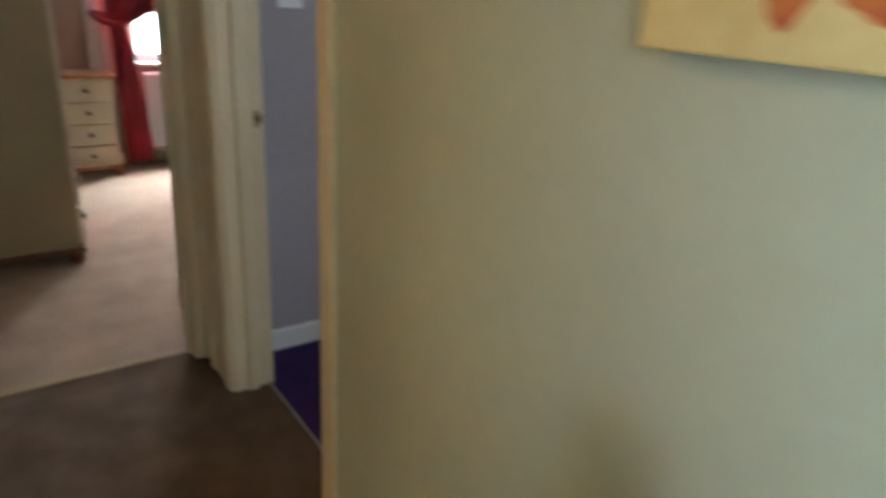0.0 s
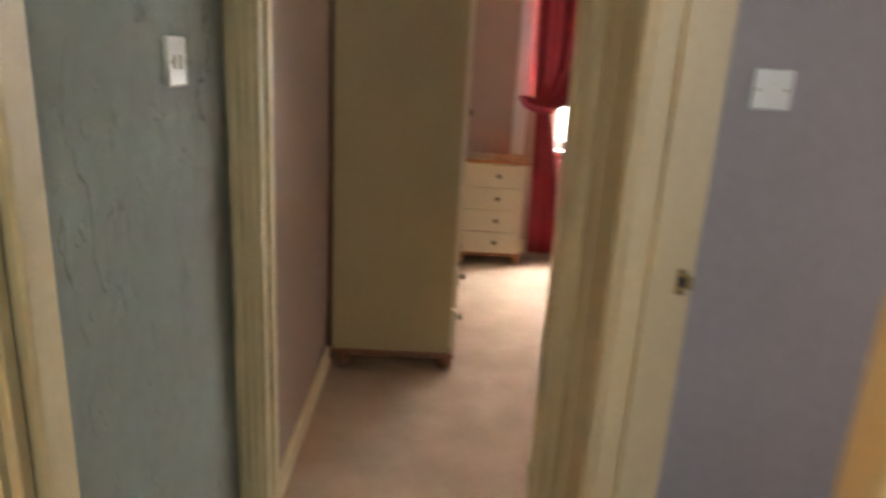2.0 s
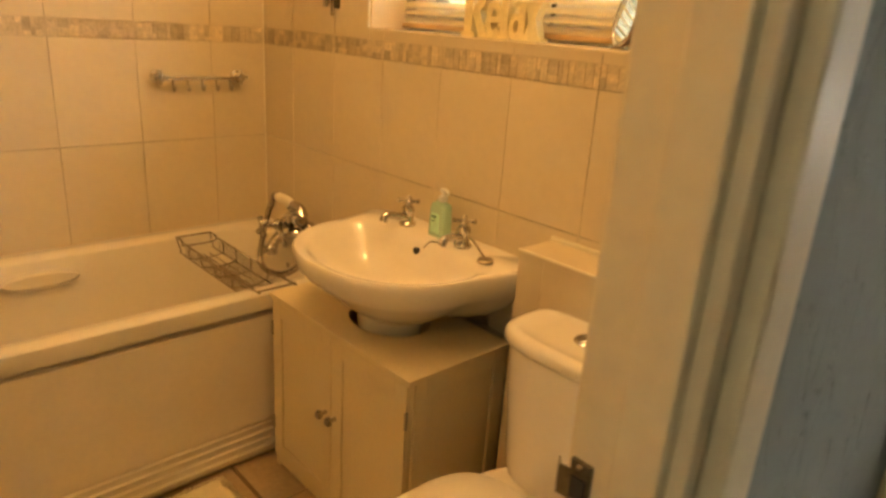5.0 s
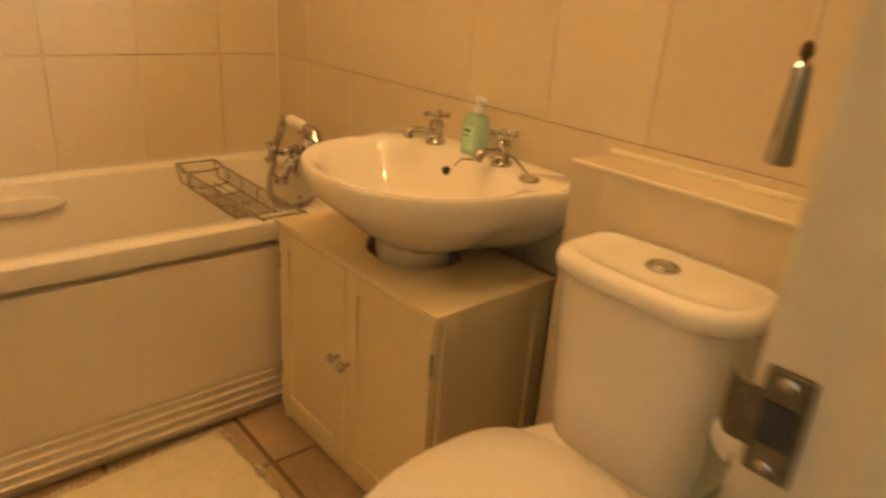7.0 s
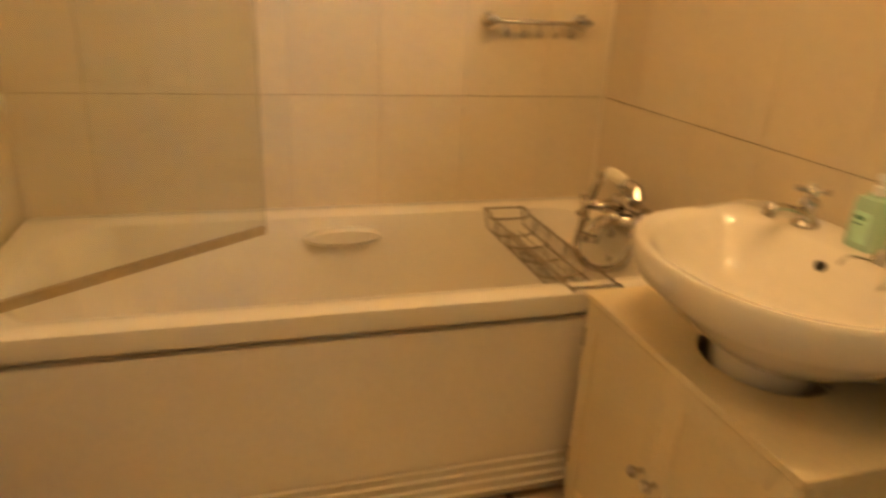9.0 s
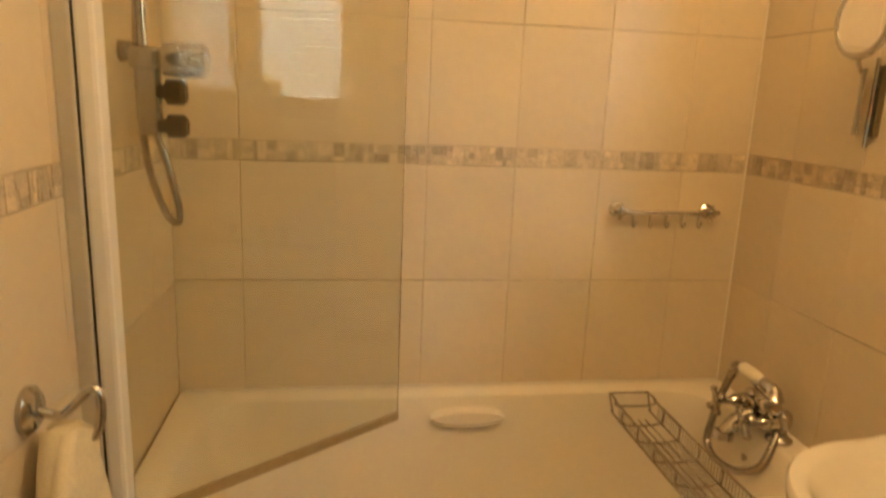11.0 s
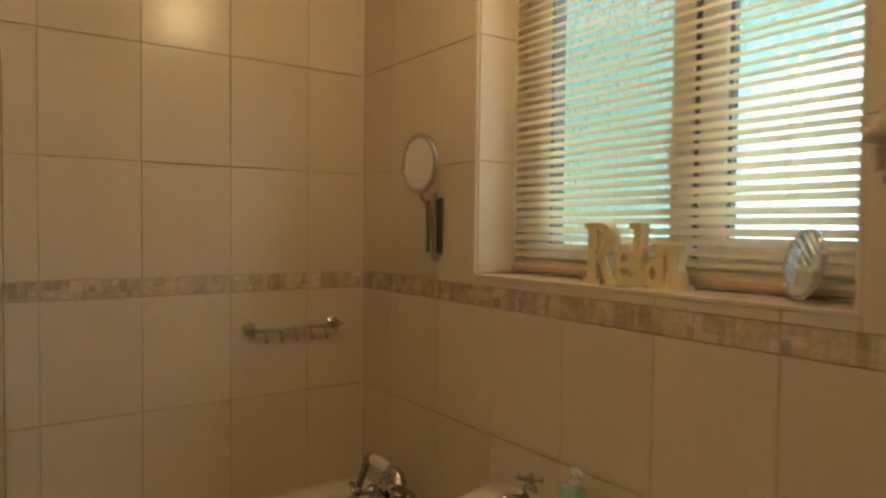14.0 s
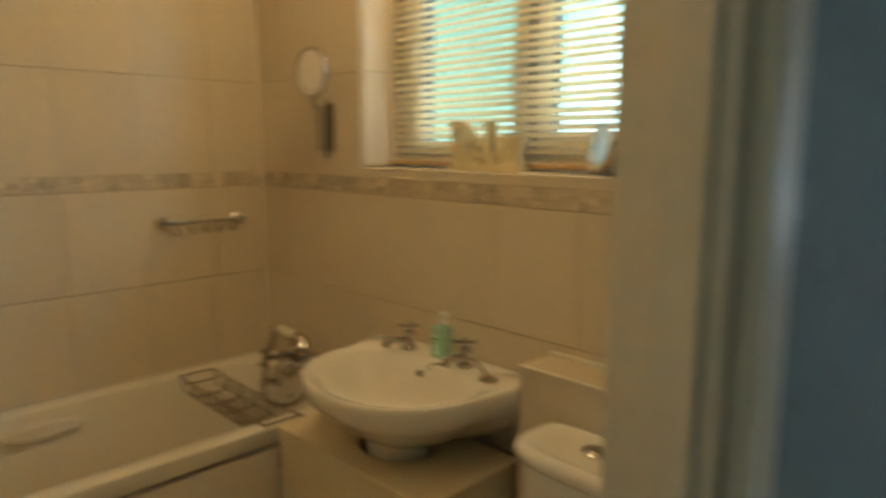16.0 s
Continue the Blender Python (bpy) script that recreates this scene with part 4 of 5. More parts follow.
for tx in (0.922, 1.145):
    tap = new("tap")
    tap.matrix_basis = pose(tx, -0.065, 0.772)
    tap.parent, tap.matrix_parent_inverse = basin, basin.matrix_basis.inverted()
    bm = bmesh.new()
    lathe(bm, (tx, -0.065, 0.771), [(0.024, 0), (0.024, 0.006), (0.017, 0.012), (0.015, 0.035), (0.019, 0.042), (0.017, 0.052), (0.009, 0.058), (0.008, 0.07)], 18)
    k = -0.35 if tx < bxc else 0.15
    tube(bm, spline([(tx, -0.068, 0.788), (tx, -0.088, 0.797), (tx + 0.02 * k, -0.115, 0.804), (tx + 0.03 * k, -0.136, 0.803), (tx + 0.03 * k, -0.144, 0.788)]), [0.0135] * 8 + [0.011] * 10 + [0.0115] * 7, 12)
    part("tap_body", bm, CHROME, tap, "", 45)
    cross_handle(tap, (tx, -0.065, 0.840), (0, 0, 1), CHROME, 0.032)
bm = bmesh.new()
tube(bm, spline([(1.10, -0.06, 0.775), (1.15, -0.045, 0.79), (1.22, -0.080, 0.785), (1.258, -0.10, 0.780)]), 0.0022, 6)
tube(bm, spline([(1.10, -0.10, 0.774), (1.085, -0.125, 0.776), (1.088, -0.15, 0.765)]), 0.0022, 6)
part("plug_chain", bm, WIRE, basin, "", 50)
bm = bmesh.new()
lathe(bm, (1.264, -0.104, 0.773), [(0.021, 0), (0.021, 0.004), (0.017, 0.008), (0.006, 0.009)], 18)
part("plug", bm, STEEL, basin, "dull metal plug", 40)

soap = thing("soap_dispenser", (1.06, -0.055, 0.772), "clear pump bottle of pale green hand soap on the washbasin", "soap bottle")
bm = loft(bmesh.new(), [rounded(1.045, -0.055, 0.031 * s, 0.021 * s, 0.014 * s, 0.772 + z) for z, s in ((0, 0.93), (0.004, 1), (0.04, 0.98), (0.078, 0.92), (0.088, 0.8), (0.092, 0.5), (0.098, 0.42))])
part("bottle", bm, SOAP, soap, "", 40)
part("paper_label", B((1.032, -0.0775, 0.784, 1.062, -0.0760, 0.838)), material("soap_label", (0.50, 0.82, 0.64), rough=0.4), soap)
part("label_bar", B((1.034, -0.0785, 0.824, 1.052, -0.0773, 0.831), (1.034, -0.0785, 0.815, 1.048, -0.0773, 0.818)), material("label_print", (0.05, 0.2, 0.12), rough=0.4), soap)
bm = bmesh.new()
lathe(bm, (1.05, -0.055, 0.868), [(0.013, 0), (0.013, 0.014), (0.005, 0.016), (0.005, 0.024), (0.010, 0.025), (0.010, 0.034), (0.004, 0.036)], 18)
tube(bm, [(1.05, -0.055, 0.898), (1.07, -0.060, 0.898), (1.078, -0.063, 0.893)], [0.006, 0.005, 0.004], 10)
part("pump", bm, WHITE, soap, "white pump", 40)

ledge = structure("trim_ledge", B((1.386, -0.112, 0, 2.03, 0.006, 0.835)), GROUT, "tiled boxed-in ledge behind the toilet", "ledge")
for x0, x1 in ((1.378, 1.6285), (1.6295, 1.8795), (1.8805, 2.03)):
    part("tile", B((x0, -0.122, 0.833, x1, 0.001, 0.845), bev=0.002), TILE, ledge)
part("back_bead", B((1.378, -0.008, 0.845, 2.03, 0.0015, 0.855), (1.378, -0.124, 0.841, 2.03, -0.1185, 0.847), bev=0.002), PAINT_IVORY, ledge)
for x0, x1 in ((1.386, 1.4515), (1.452, 1.7015), (1.702, 1.9515), (1.952, 2.03)):
    for z0, z1 in ((0.0, 0.168), (0.17, 0.499), (0.501, 0.832)):
        part("tile", B((x0, -0.120, z0, x1 - 0.0002, -0.111, z1 + 0.001), bev=0.0006), TILE, ledge)
for z0, z1 in ((0.0, 0.168), (0.17, 0.499), (0.501, 0.832)):
    part("tile", B((1.378, -0.118, z0, 1.387, 0.0, z1 - 0.002), bev=0.0015), TILE, ledge)

toilet = thing("toilet", (1.64, -0.4, 0), "white close coupled toilet with the lid down", "toilet")
tx = 1.648


def egg(w, front, back, z, yc=-0.52, n=44):
    pts = []
    for k in range(n):
        t = 2 * math.pi * k / n
        c, s = math.cos(t), math.sin(t)
        e = 3.2 if s > 0 else 2.0
        pts.append(Vector((tx + 0.94 * w * math.copysign(abs(c) ** (2 / e), c), yc + (back if s > 0 else front) * math.copysign(abs(s) ** (2 / e), s), z)))
    return pts


bm = loft(bmesh.new(), [egg(0.11, 0.13, 0.30, 0.0), egg(0.105, 0.12, 0.30, 0.05), egg(0.105, 0.12, 0.30, 0.14), egg(0.135, 0.17, 0.31, 0.25), egg(0.172, 0.23, 0.32, 0.345), egg(0.18, 0.245, 0.33, 0.385), egg(0.176, 0.24, 0.33, 0.397)])
part("pan", bm, CERAMIC, toilet, "", 60)
bm = loft(bmesh.new(), [egg(0.178, 0.245, 0.195, 0.398), egg(0.186, 0.255, 0.20, 0.403), egg(0.186, 0.255, 0.20, 0.412), egg(0.182, 0.25, 0.198, 0.415)])
part("seat", bm, CERAMIC, toilet, "", 50)
bm = loft(bmesh.new(), [egg(0.180, 0.248, 0.19, 0.416), egg(0.187, 0.256, 0.195, 0.421), egg(0.186, 0.255, 0.195, 0.430), egg(0.176, 0.24, 0.185, 0.438), egg(0.10, 0.14, 0.11, 0.443)])
part("lid", bm, CERAMIC, toilet, "", 50)


def tank_ring(w, yf, z, n=56):
    """A ring of the cistern: straight at the back, bowed in front, with round ends."""
    pts, yc = [], -0.195
    for k in range(n):
        t = 2 * math.pi * k / n
        c, s = math.cos(t), math.sin(t)
        e = 4.5 if s > 0 else 3.3
        reach = (-0.128 - yc) if s > 0 else (yc - yf + 0.016)
        pts.append(Vector((tx + w * math.copysign(abs(c) ** (2 / e), c), yc + reach * math.copysign(abs(s) ** (2 / e), s), z)))
    return pts


bm = loft(bmesh.new(), [tank_ring(0.138, -0.262, 0.385), tank_ring(0.149, -0.268, 0.43), tank_ring(0.160, -0.276, 0.58), tank_ring(0.165, -0.282, 0.70), tank_ring(0.165, -0.282, 0.712)])
part("cistern", bm, CERAMIC, toilet, "", 50)
bm = loft(bmesh.new(), [tank_ring(0.170, -0.285, 0.709), tank_ring(0.175, -0.290, 0.713), tank_ring(0.177, -0.293, 0.722), tank_ring(0.176, -0.292, 0.733), tank_ring(0.171, -0.287, 0.741), tank_ring(0.162, -0.279, 0.745),
                        tank_ring(0.152, -0.270, 0.7455), tank_ring(0.146, -0.264, 0.7425), tank_ring(0.10, -0.238, 0.7420)])
part("cistern_lid", bm, CERAMIC, toilet, "", 40)
bm = bmesh.new()
lathe(bm, (1.642, -0.202, 0.741), [(0.027, 0), (0.027, 0.004), (0.024, 0.007), (0.020, 0.007), (0.019, 0.005), (0.012, 0.009), (0.003, 0.010)], 24)
part("flush_button", bm, CHROME, toilet, "chrome flush button", 40)

# bath mat with a tufted, fringed edge
rug = thing("bath_mat", (0.95, -0.95, 0), "cream shaggy bath mat with a ragged edge on the tiles", "bath mat")
rng = random.Random(4)
bm = bmesh.new()
nx, ny = 40, 46
grid = [[bm.verts.new((0.672 + 0.55 * i / nx + rng.uniform(-0.003, 0.003) + (rng.uniform(-0.006, 0.006) if i in (0, nx) else 0),
                       -1.36 + 0.79 * j / ny + (rng.uniform(-0.007, 0.007) if j in (0, ny) else rng.uniform(-0.003, 0.003)),
                       0.004 if i in (0, nx) or j in (0, ny) else 0.021 + rng.uniform(-0.003, 0.003))) for j in range(ny + 1)] for i in range(nx + 1)]
for i in range(nx):
    for j in range(ny):
        bm.faces.new((grid[i][j], grid[i + 1][j], grid[i + 1][j + 1], grid[i][j + 1]))
part("base", bm, MAT, rug, "", 80)
bm = bmesh.new()
for i in range(5200):
    e, k = rng.random(), rng.choice((-1, 1))
    if rng.random() < 0.58:
        x, y = 0.947 + k * (0.275 - 0.03 * rng.random() ** 2 + 0.004), -1.36 + 0.79 * e
    else:
        x, y = 0.672 + 0.55 * e, -0.965 + k * (0.395 - 0.03 * rng.random() ** 2 + 0.004)
    p = Vector((x, y, 0.005))
    q = p + Vector((rng.uniform(-0.01, 0.01), rng.uniform(-0.01, 0.01), 0.008 + 0.004 * rng.random()))
    w = Vector((rng.uniform(-1, 1), rng.uniform(-1, 1), 0)).normalized() * 0.004
    vs = [bm.verts.new(v) for v in (p - w, p + w, q + w * 0.5, q - w * 0.5)]
    bm.faces.new(vs)
tagged(part("fringe", bm, MAT, rug), kind="stuff")

corner = pose(0.70, -0.552, 0)
rug.matrix_basis = corner @ pose(0, 0, 0, 0, 0, 3) @ pose(-0.672, 0.57, 0) @ rug.matrix_basis

# toilet paper on the partition wall
roll = thing("toilet_roll", (1.99, -0.43, 0.69), "nearly finished white toilet roll on a wall holder", "toilet roll")
part("paper", tube(bmesh.new(), [(1.915, -0.47, 0.705), (1.915, -0.37, 0.705)], 0.034, 28), PAPER, roll, "", 40)
bm = loft(bmesh.new(), [[Vector((1.880 + dx, y, z)) for y in (-0.48, -0.38)] + [Vector((1.8815 + dx, y, z)) for y in (-0.38, -0.48)] for z, dx in ((0.695, 0), (0.66, 0.002), (0.62, -0.004), (0.60, 0.003))])
part("loose_sheet", bm, PAPER, roll)
part("holder", tube(bmesh.new(), spline([(2.039, -0.495, 0.69), (1.99, -0.495, 0.70), (1.918, -0.492, 0.69), (1.918, -0.37, 0.69)]), 0.005, 8), CHROME, roll, "chrome holder", 50)

# light pull on a cord
pull = thing("light_pull", (1.80, -0.27, 0.95), "grey tapered light pull hanging on a cord", "light pull")
bm = bmesh.new()
tube(bm, [(1.80, -0.27, 1.09), (1.80, -0.27, H)], 0.0014, 6)
part("cord", bm, MAT, pull)
bm = bmesh.new()
lathe(bm, (1.80, -0.27, 0.955), [(0.0165, 0), (0.0175, 0.004), (0.011, 0.115), (0.006, 0.12)], 20)
part("grip", bm, CHROME, pull, "brushed metal grip", 40)
bm = bmesh.new()
lathe(bm, (1.80, -0.27, 1.075), [(0.003, 0), (0.008, 0.008), (0.007, 0.018), (0.002, 0.024)], 14)
part("bead", bm, DARK_WOOD, pull, "", 40)

# plush ornament hanging beside the window
toy = bmesh.new()
for c, r in (((1.622, -0.045, 1.555), (0.034, 0.03, 0.034)), ((1.600, -0.062, 1.545), (0.018, 0.018, 0.014)), ((1.610, -0.04, 1.588), (0.009, 0.007, 0.014)),
             ((1.640, -0.04, 1.592), (0.009, 0.007, 0.016)), ((1.628, -0.04, 1.508), (0.022, 0.02, 0.026)), ((1.600, -0.045, 1.505), (0.011, 0.011, 0.02)),
             ((1.655, -0.045, 1.505), (0.011, 0.011, 0.02)), ((1.616, -0.05, 1.478), (0.010, 0.010, 0.014)), ((1.641, -0.05, 1.478), (0.010, 0.010, 0.014))):
    bmesh.ops.create_icosphere(toy, subdivisions=3, radius=1, matrix=Matrix.Translation(c) @ Matrix.Diagonal((*r, 1)))
for v in toy.verts:
    v.co = Vector((1.628, -0.03, 1.535)) + (v.co - Vector((1.628, -0.03, 1.535))) * 0.84
    v.co += 0.003 * noise.noise_vector(v.co * 90)
tagged(part("plush_ornament", toy, FUR, None, "", 80), "small pale plush ornament hung on the tiled wall", "ornament")
bm = bmesh.new()
tube(bm, [(1.628, -0.008, 1.84), (1.626, -0.03, 1.59)], 0.0012, 5)
tube(bm, [(1.630, -0.03, 1.47), (1.636, -0.02, 1.34)], 0.0012, 5)
tube(bm, [(1.636 + 0.014 * math.cos(a), -0.02, 1.318 + 0.022 * math.sin(a)) for a in [2 * math.pi * k / 20 for k in range(21)]], 0.003, 6)
tagged(part("hanging_cord", bm, MAT, None, "", 50), "thin beige cord with a ring on the tiled wall", "cord")

# ceiling light
for x, y in ((1.10, -0.32), (1.45, -1.15)):
    lamp = thing("ceiling_light", (x, y, H), "small round white bathroom downlight", "ceiling light", "bathroom downlights")
    part("bezel", lathe(bmesh.new(), (x, y, H), [(0.05, 0), (0.05, -0.006), (0.04, -0.012)], 28), WHITE, lamp, "", 40)


# ---------- landing ----------
def switch(name, m, label, rockers=1):
    """A wall switch plate, built facing -y at the origin and laid by m."""
    s = new(name)
    s.matrix_basis = m
    tagged(s, label, "light switch")
    w = 0.043
    bm = bmesh.new()
    box(bm, -w, -0.009, -w, w, 0.001, w, bev=0.004)
    bm.transform(m)
    part("plate", bm, WHITE, s)
    bm = bmesh.new()
    for i in range(rockers):
        x = (i - (rockers - 1) / 2) * 0.028
        box(bm, x - 0.008, -0.0135, -0.013, x + 0.008, -0.008, 0.013, bev=0.003)
    bm.transform(m)
    part("rocker", bm, material("switch_rocker", (0.80, 0.79, 0.76), rough=0.3), s)
    for x in (-0.03, 0.03):
        bm = lathe(bmesh.new(), (x, -0.009, 0), [(0.004, 0.001), (0.004, -0.001), (0.002, -0.0015)], 10, "y")
        bm.transform(m)
        part("screw", bm, STEEL, s)


switch("light_switch", pose(2.13, -0.282, 1.314, 0, 0, 90), "white double light switch on blue plaster", 2)
switch("light_switch", pose(3.30, -0.06, 1.318, 0, 0, 0), "white light switch on the lilac wall")

picture = thing("canvas_picture", (2.975, -2.2, 1.3), "yellow canvas picture with red brush strokes on the green wall", "picture")
part("canvas", B((2.938, -2.48, 1.312, 2.974, -1.837, 1.92), bev=0.004), CANVAS, picture)
rng = random.Random(9)
for i in range(26):
    y, z = -2.02 + rng.gauss(0, 0.06), 1.39 + abs(rng.gauss(0, 0.14)) - 0.06 * (rng.random() < 0.3)
    z = max(z, 1.335)
    w, h = rng.uniform(0.01, 0.045), rng.uniform(0.015, 0.08)
    bm = bmesh.new()
    loft(bm, [[Vector((x, y + w * math.cos(a) * (1 + 0.3 * math.sin(3 * a + i)), min(1.9, max(1.32, z + h * math.sin(a) * (1 + 0.25 * math.sin(2 * a + i)))))) for a in [2 * math.pi * k / 16 for k in range(16)]]
              for x in (2.9375 - 0.0001 * i, 2.9365 - 0.0001 * i)])
    part("brush_stroke", bm, CANVAS_RED, picture)

newel = thing("newel_post", (2.82, -2.04, 0), "dark wooden newel post with a rounded cap", "newel post")
part("post", B((2.785, -2.085, 0, 2.855, -2.015, 0.83), bev=0.006), DARK_WOOD, newel)
bm = bmesh.new()
lathe(bm, (2.82, -2.05, 0.83), [(0.046, 0), (0.046, 0.012), (0.03, 0.02), (0.04, 0.035), (0.044, 0.055), (0.036, 0.078), (0.015, 0.09)], 24)
part("cap", bm, DARK_WOOD, newel, "", 50)

# ---------- bedroom ----------
ward = thing("wardrobe", (2.46, 1.7, 0), "tall cream wardrobe with pine plinth and bun feet", "wardrobe")
part("carcass", B((2.192, 1.185, 0.085, 2.705, 2.02, 1.86), bev=0.003), WARDROBE_SHADED, ward, "cream side panels tinted olive for shade")
# dark filler that draws the shadow between wardrobe and wall
part("gap_shade", B((2.172, 1.190, 0.03, 2.193, 2.015, 1.858)), DARK_WOOD, ward, "dark strip standing in for the shadow gap at the wall")
part("plinth", B((2.186, 1.170, 0.062, 2.725, 2.03, 0.088), bev=0.006), SHADED_PINE, ward, "pine plinth moulding")
part("cornice", B((2.18, 1.165, 1.86, 2.74, 2.04, 1.91), bev=0.012), SHADED_PINE, ward, "pine cornice")
for x in (2.235, 2.685):
    for y in (1.215, 1.985):
        bm = bmesh.new()
        lathe(bm, (x, y, 0.002), [(0.022, 0), (0.036, 0.014), (0.038, 0.035), (0.03, 0.055), (0.02, 0.062)], 20)
        part("bun_foot", bm, SHADED_PINE, ward, "pine bun foot", 50)
for z0, z1 in ((0.10, 0.285), (0.295, 0.48)):
    drawer = part("drawer", B((2.703, 1.195, z0, 2.728, 2.01, z1), bev=0.004), FURNITURE, ward)
    for y in (1.36, 1.84):
        bm = bmesh.new()
        lathe(bm, (2.728, y, (z0 + z1) / 2), [(0.006, 0), (0.005, 0.012), (0.016, 0.02), (0.017, 0.028), (0.009, 0.034)], 16, "x")
        part("knob", bm, KNOB, drawer, "dark metal knob", 45)
for y0, y1 in ((1.195, 1.60), (1.604, 2.01)):
    door = part("door", B((2.703, y0, 0.49, 2.726, y1, 1.85), bev=0.004), FURNITURE, ward)
    bm = bmesh.new()
    lathe(bm, (2.726, y1 - 0.03 if y0 < 1.3 else y0 + 0.03, 1.1), [(0.006, 0), (0.005, 0.012), (0.016, 0.02), (0.017, 0.028), (0.009, 0.034)], 16, "x")
    part("knob", bm, KNOB, door, "dark metal knob", 45)

chest = thing("chest_of_drawers", (3.0, 2.95, 0), "narrow cream chest of four drawers with a pine top", "chest")
part("carcass", B((2.775, 2.815, 0.07, 3.195, 3.10, 0.68), bev=0.003), FURNITURE, chest)
part("top", B((2.745, 2.785, 0.68, 3.225, 3.108, 0.706), bev=0.009), PINE, chest, "orange pine top")
part("plinth", B((2.765, 2.802, 0.052, 3.208, 3.105, 0.074), bev=0.006), PINE, chest, "pine plinth")
for x in (2.80, 3.175):
    for y in (2.835, 3.07):
        bm = bmesh.new()
        lathe(bm, (x, y, 0.002), [(0.018, 0), (0.03, 0.012), (0.032, 0.03), (0.02, 0.052)], 18)
        part("bun_foot", bm, PINE, chest, "", 50)
for i in range(4):
    z0 = 0.084 + i * 0.149
    drawer = part("drawer", B((2.788, 2.797, z0, 3.182, 2.818, z0 + 0.139), bev=0.004), FURNITURE, chest)
    bm = bmesh.new()
    lathe(bm, (3.02, 2.797, z0 + 0.072), [(0.006, 0.001), (0.005, -0.012), (0.015, -0.02), (0.016, -0.026), (0.008, -0.032)], 16, "y")
    part("knob", bm, KNOB, drawer, "dark metal knob", 45)

window_2 = structure("window_2", B((3.40, 3.24, 0.74, 3.455, 3.31, 2.1), (4.295, 3.24, 0.74, 4.35, 3.31, 2.1), (3.455, 3.24, 0.74, 4.295, 3.31, 0.80), (3.455, 3.24, 2.04, 4.295, 3.31, 2.1), (3.85, 3.24, 0.80, 3.905, 3.31, 2.04), bev=0.004),
                     WHITE, "white framed bedroom window", "window")
for x0, x1 in ((3.45, 3.855), (3.90, 4.30)):
    part("pane", B((x0, 3.272, 0.795, x1, 3.278, 2.045)), CLEAR, window_2).visible_shadow = False
part("sill", B((3.36, 3.09, 0.722, 4.39, 3.24, 0.744), bev=0.006), WHITE, window_2)
structure("backdrop_street", B((2.2, 4.62, -0.5, 6.5, 4.64, 2.4)), WHITE_SKY, "pale hazy street outside the bedroom window", "backdrop")
structure("backdrop_sky", B((2.2, 4.6, 2.4, 6.5, 4.62, 6.5)), OPEN_SKY, "white open sky above the street", "backdrop")
# wall brightened by the window, built as a white strip
structure("trim_lit_strip", B((3.115, 3.085, 0, 3.205, 3.132, H), bev=0.004), WHITE, "white strip standing in for the lit wall beside the window", "trim")

rad = thing("radiator", (3.9, 3.1, 0.1), "white panel radiator beneath the bedroom window", "radiator")
part("panel", B((3.455, 3.045, 0.13, 4.4, 3.062, 0.67), bev=0.006), WHITE, rad)
part("rib", B(*[(3.47 + i * 0.05, 3.040, 0.16, 3.49 + i * 0.05, 3.047, 0.64) for i in range(18)], bev=0.003), WHITE, rad)
part("grille", B((3.455, 3.06, 0.655, 4.4, 3.115, 0.68), bev=0.003), WHITE, rad)
part("bracket", B((3.6, 3.06, 0.15, 3.63, 3.135, 0.6), (4.2, 3.06, 0.15, 4.23, 3.135, 0.6)), WHITE, rad)
bm = bmesh.new()
tube(bm, [(3.45, 3.06, 0.16), (3.43, 3.06, 0.16), (3.43, 3.06, 0.0)], 0.008)
part("valve_pipe", bm, STEEL, rad, "", 40)

curtain = thing("curtain", (3.4, 3.03, 1.0), "crimson curtain gathered by a tie-back at the window", "curtain")


def drape(levels, ycen, depth, folds, seed):
    """A gathered cloth: levels of (z, left, right)."""
    r = random.Random(seed)
    ph = [r.uniform(0, 6.28) for _ in range(4)]
    rings = []
    n = 90
    for z, a, b in levels:
        front, back = [], []
        for k in range(n):
            t = k / (n - 1)
            x = a + (b - a) * t
            w = depth * (0.6 * math.sin(folds * 2 * math.pi * t + ph[0]) + 0.4 * math.sin(folds * 3.3 * math.pi * t + ph[1] + z))
            front.append(Vector((x, ycen + w, z)))
            back.append(Vector((x, ycen + w + 0.006, z)))
        rings.append(front + list(reversed(back)))
    return loft(bmesh.new(), rings)


def levels(keys, n=40):
    out = []
    for i in range(n + 1):
        z = keys[0][0] + (keys[-1][0] - keys[0][0]) * i / n
        for (z0, a0, b0), (z1, a1, b1) in zip(keys, keys[1:]):
            if min(z0, z1) - 1e-6 <= z <= max(z0, z1) + 1e-6:
                t = (z - z0) / (z1 - z0)
                t = t * t * (3 - 2 * t)
                out.append((z, a0 + (a1 - a0) * t, b0 + (b1 - b0) * t))
                break
    return out


part("upper_drape", drape(levels([(2.15, 3.21, 4.02), (1.6, 3.215, 4.0), (1.32, 3.225, 3.93), (1.17, 3.235, 3.72), (1.06, 3.24, 3.46), (1.0, 3.25, 3.345)]), 2.985, 0.028, 6, 1), CRIMSON, curtain, "", 60)
part("lower_drape", drape(levels([(1.02, 3.25, 3.345), (0.8, 3.255, 3.39), (0.4, 3.27, 3.44), (0.04, 3.27, 3.46)]), 2.985, 0.026, 4, 2), CRIMSON, curtain, "", 60)
bm = bmesh.new()
tube(bm, spline([(3.16, 3.07, 1.09), (3.19, 3.0, 1.05), (3.25, 2.945, 1.03), (3.33, 2.94, 1.025), (3.36, 2.99, 1.03), (3.30, 3.06, 1.06), (3.17, 3.075, 1.085)]), 0.022, 10)
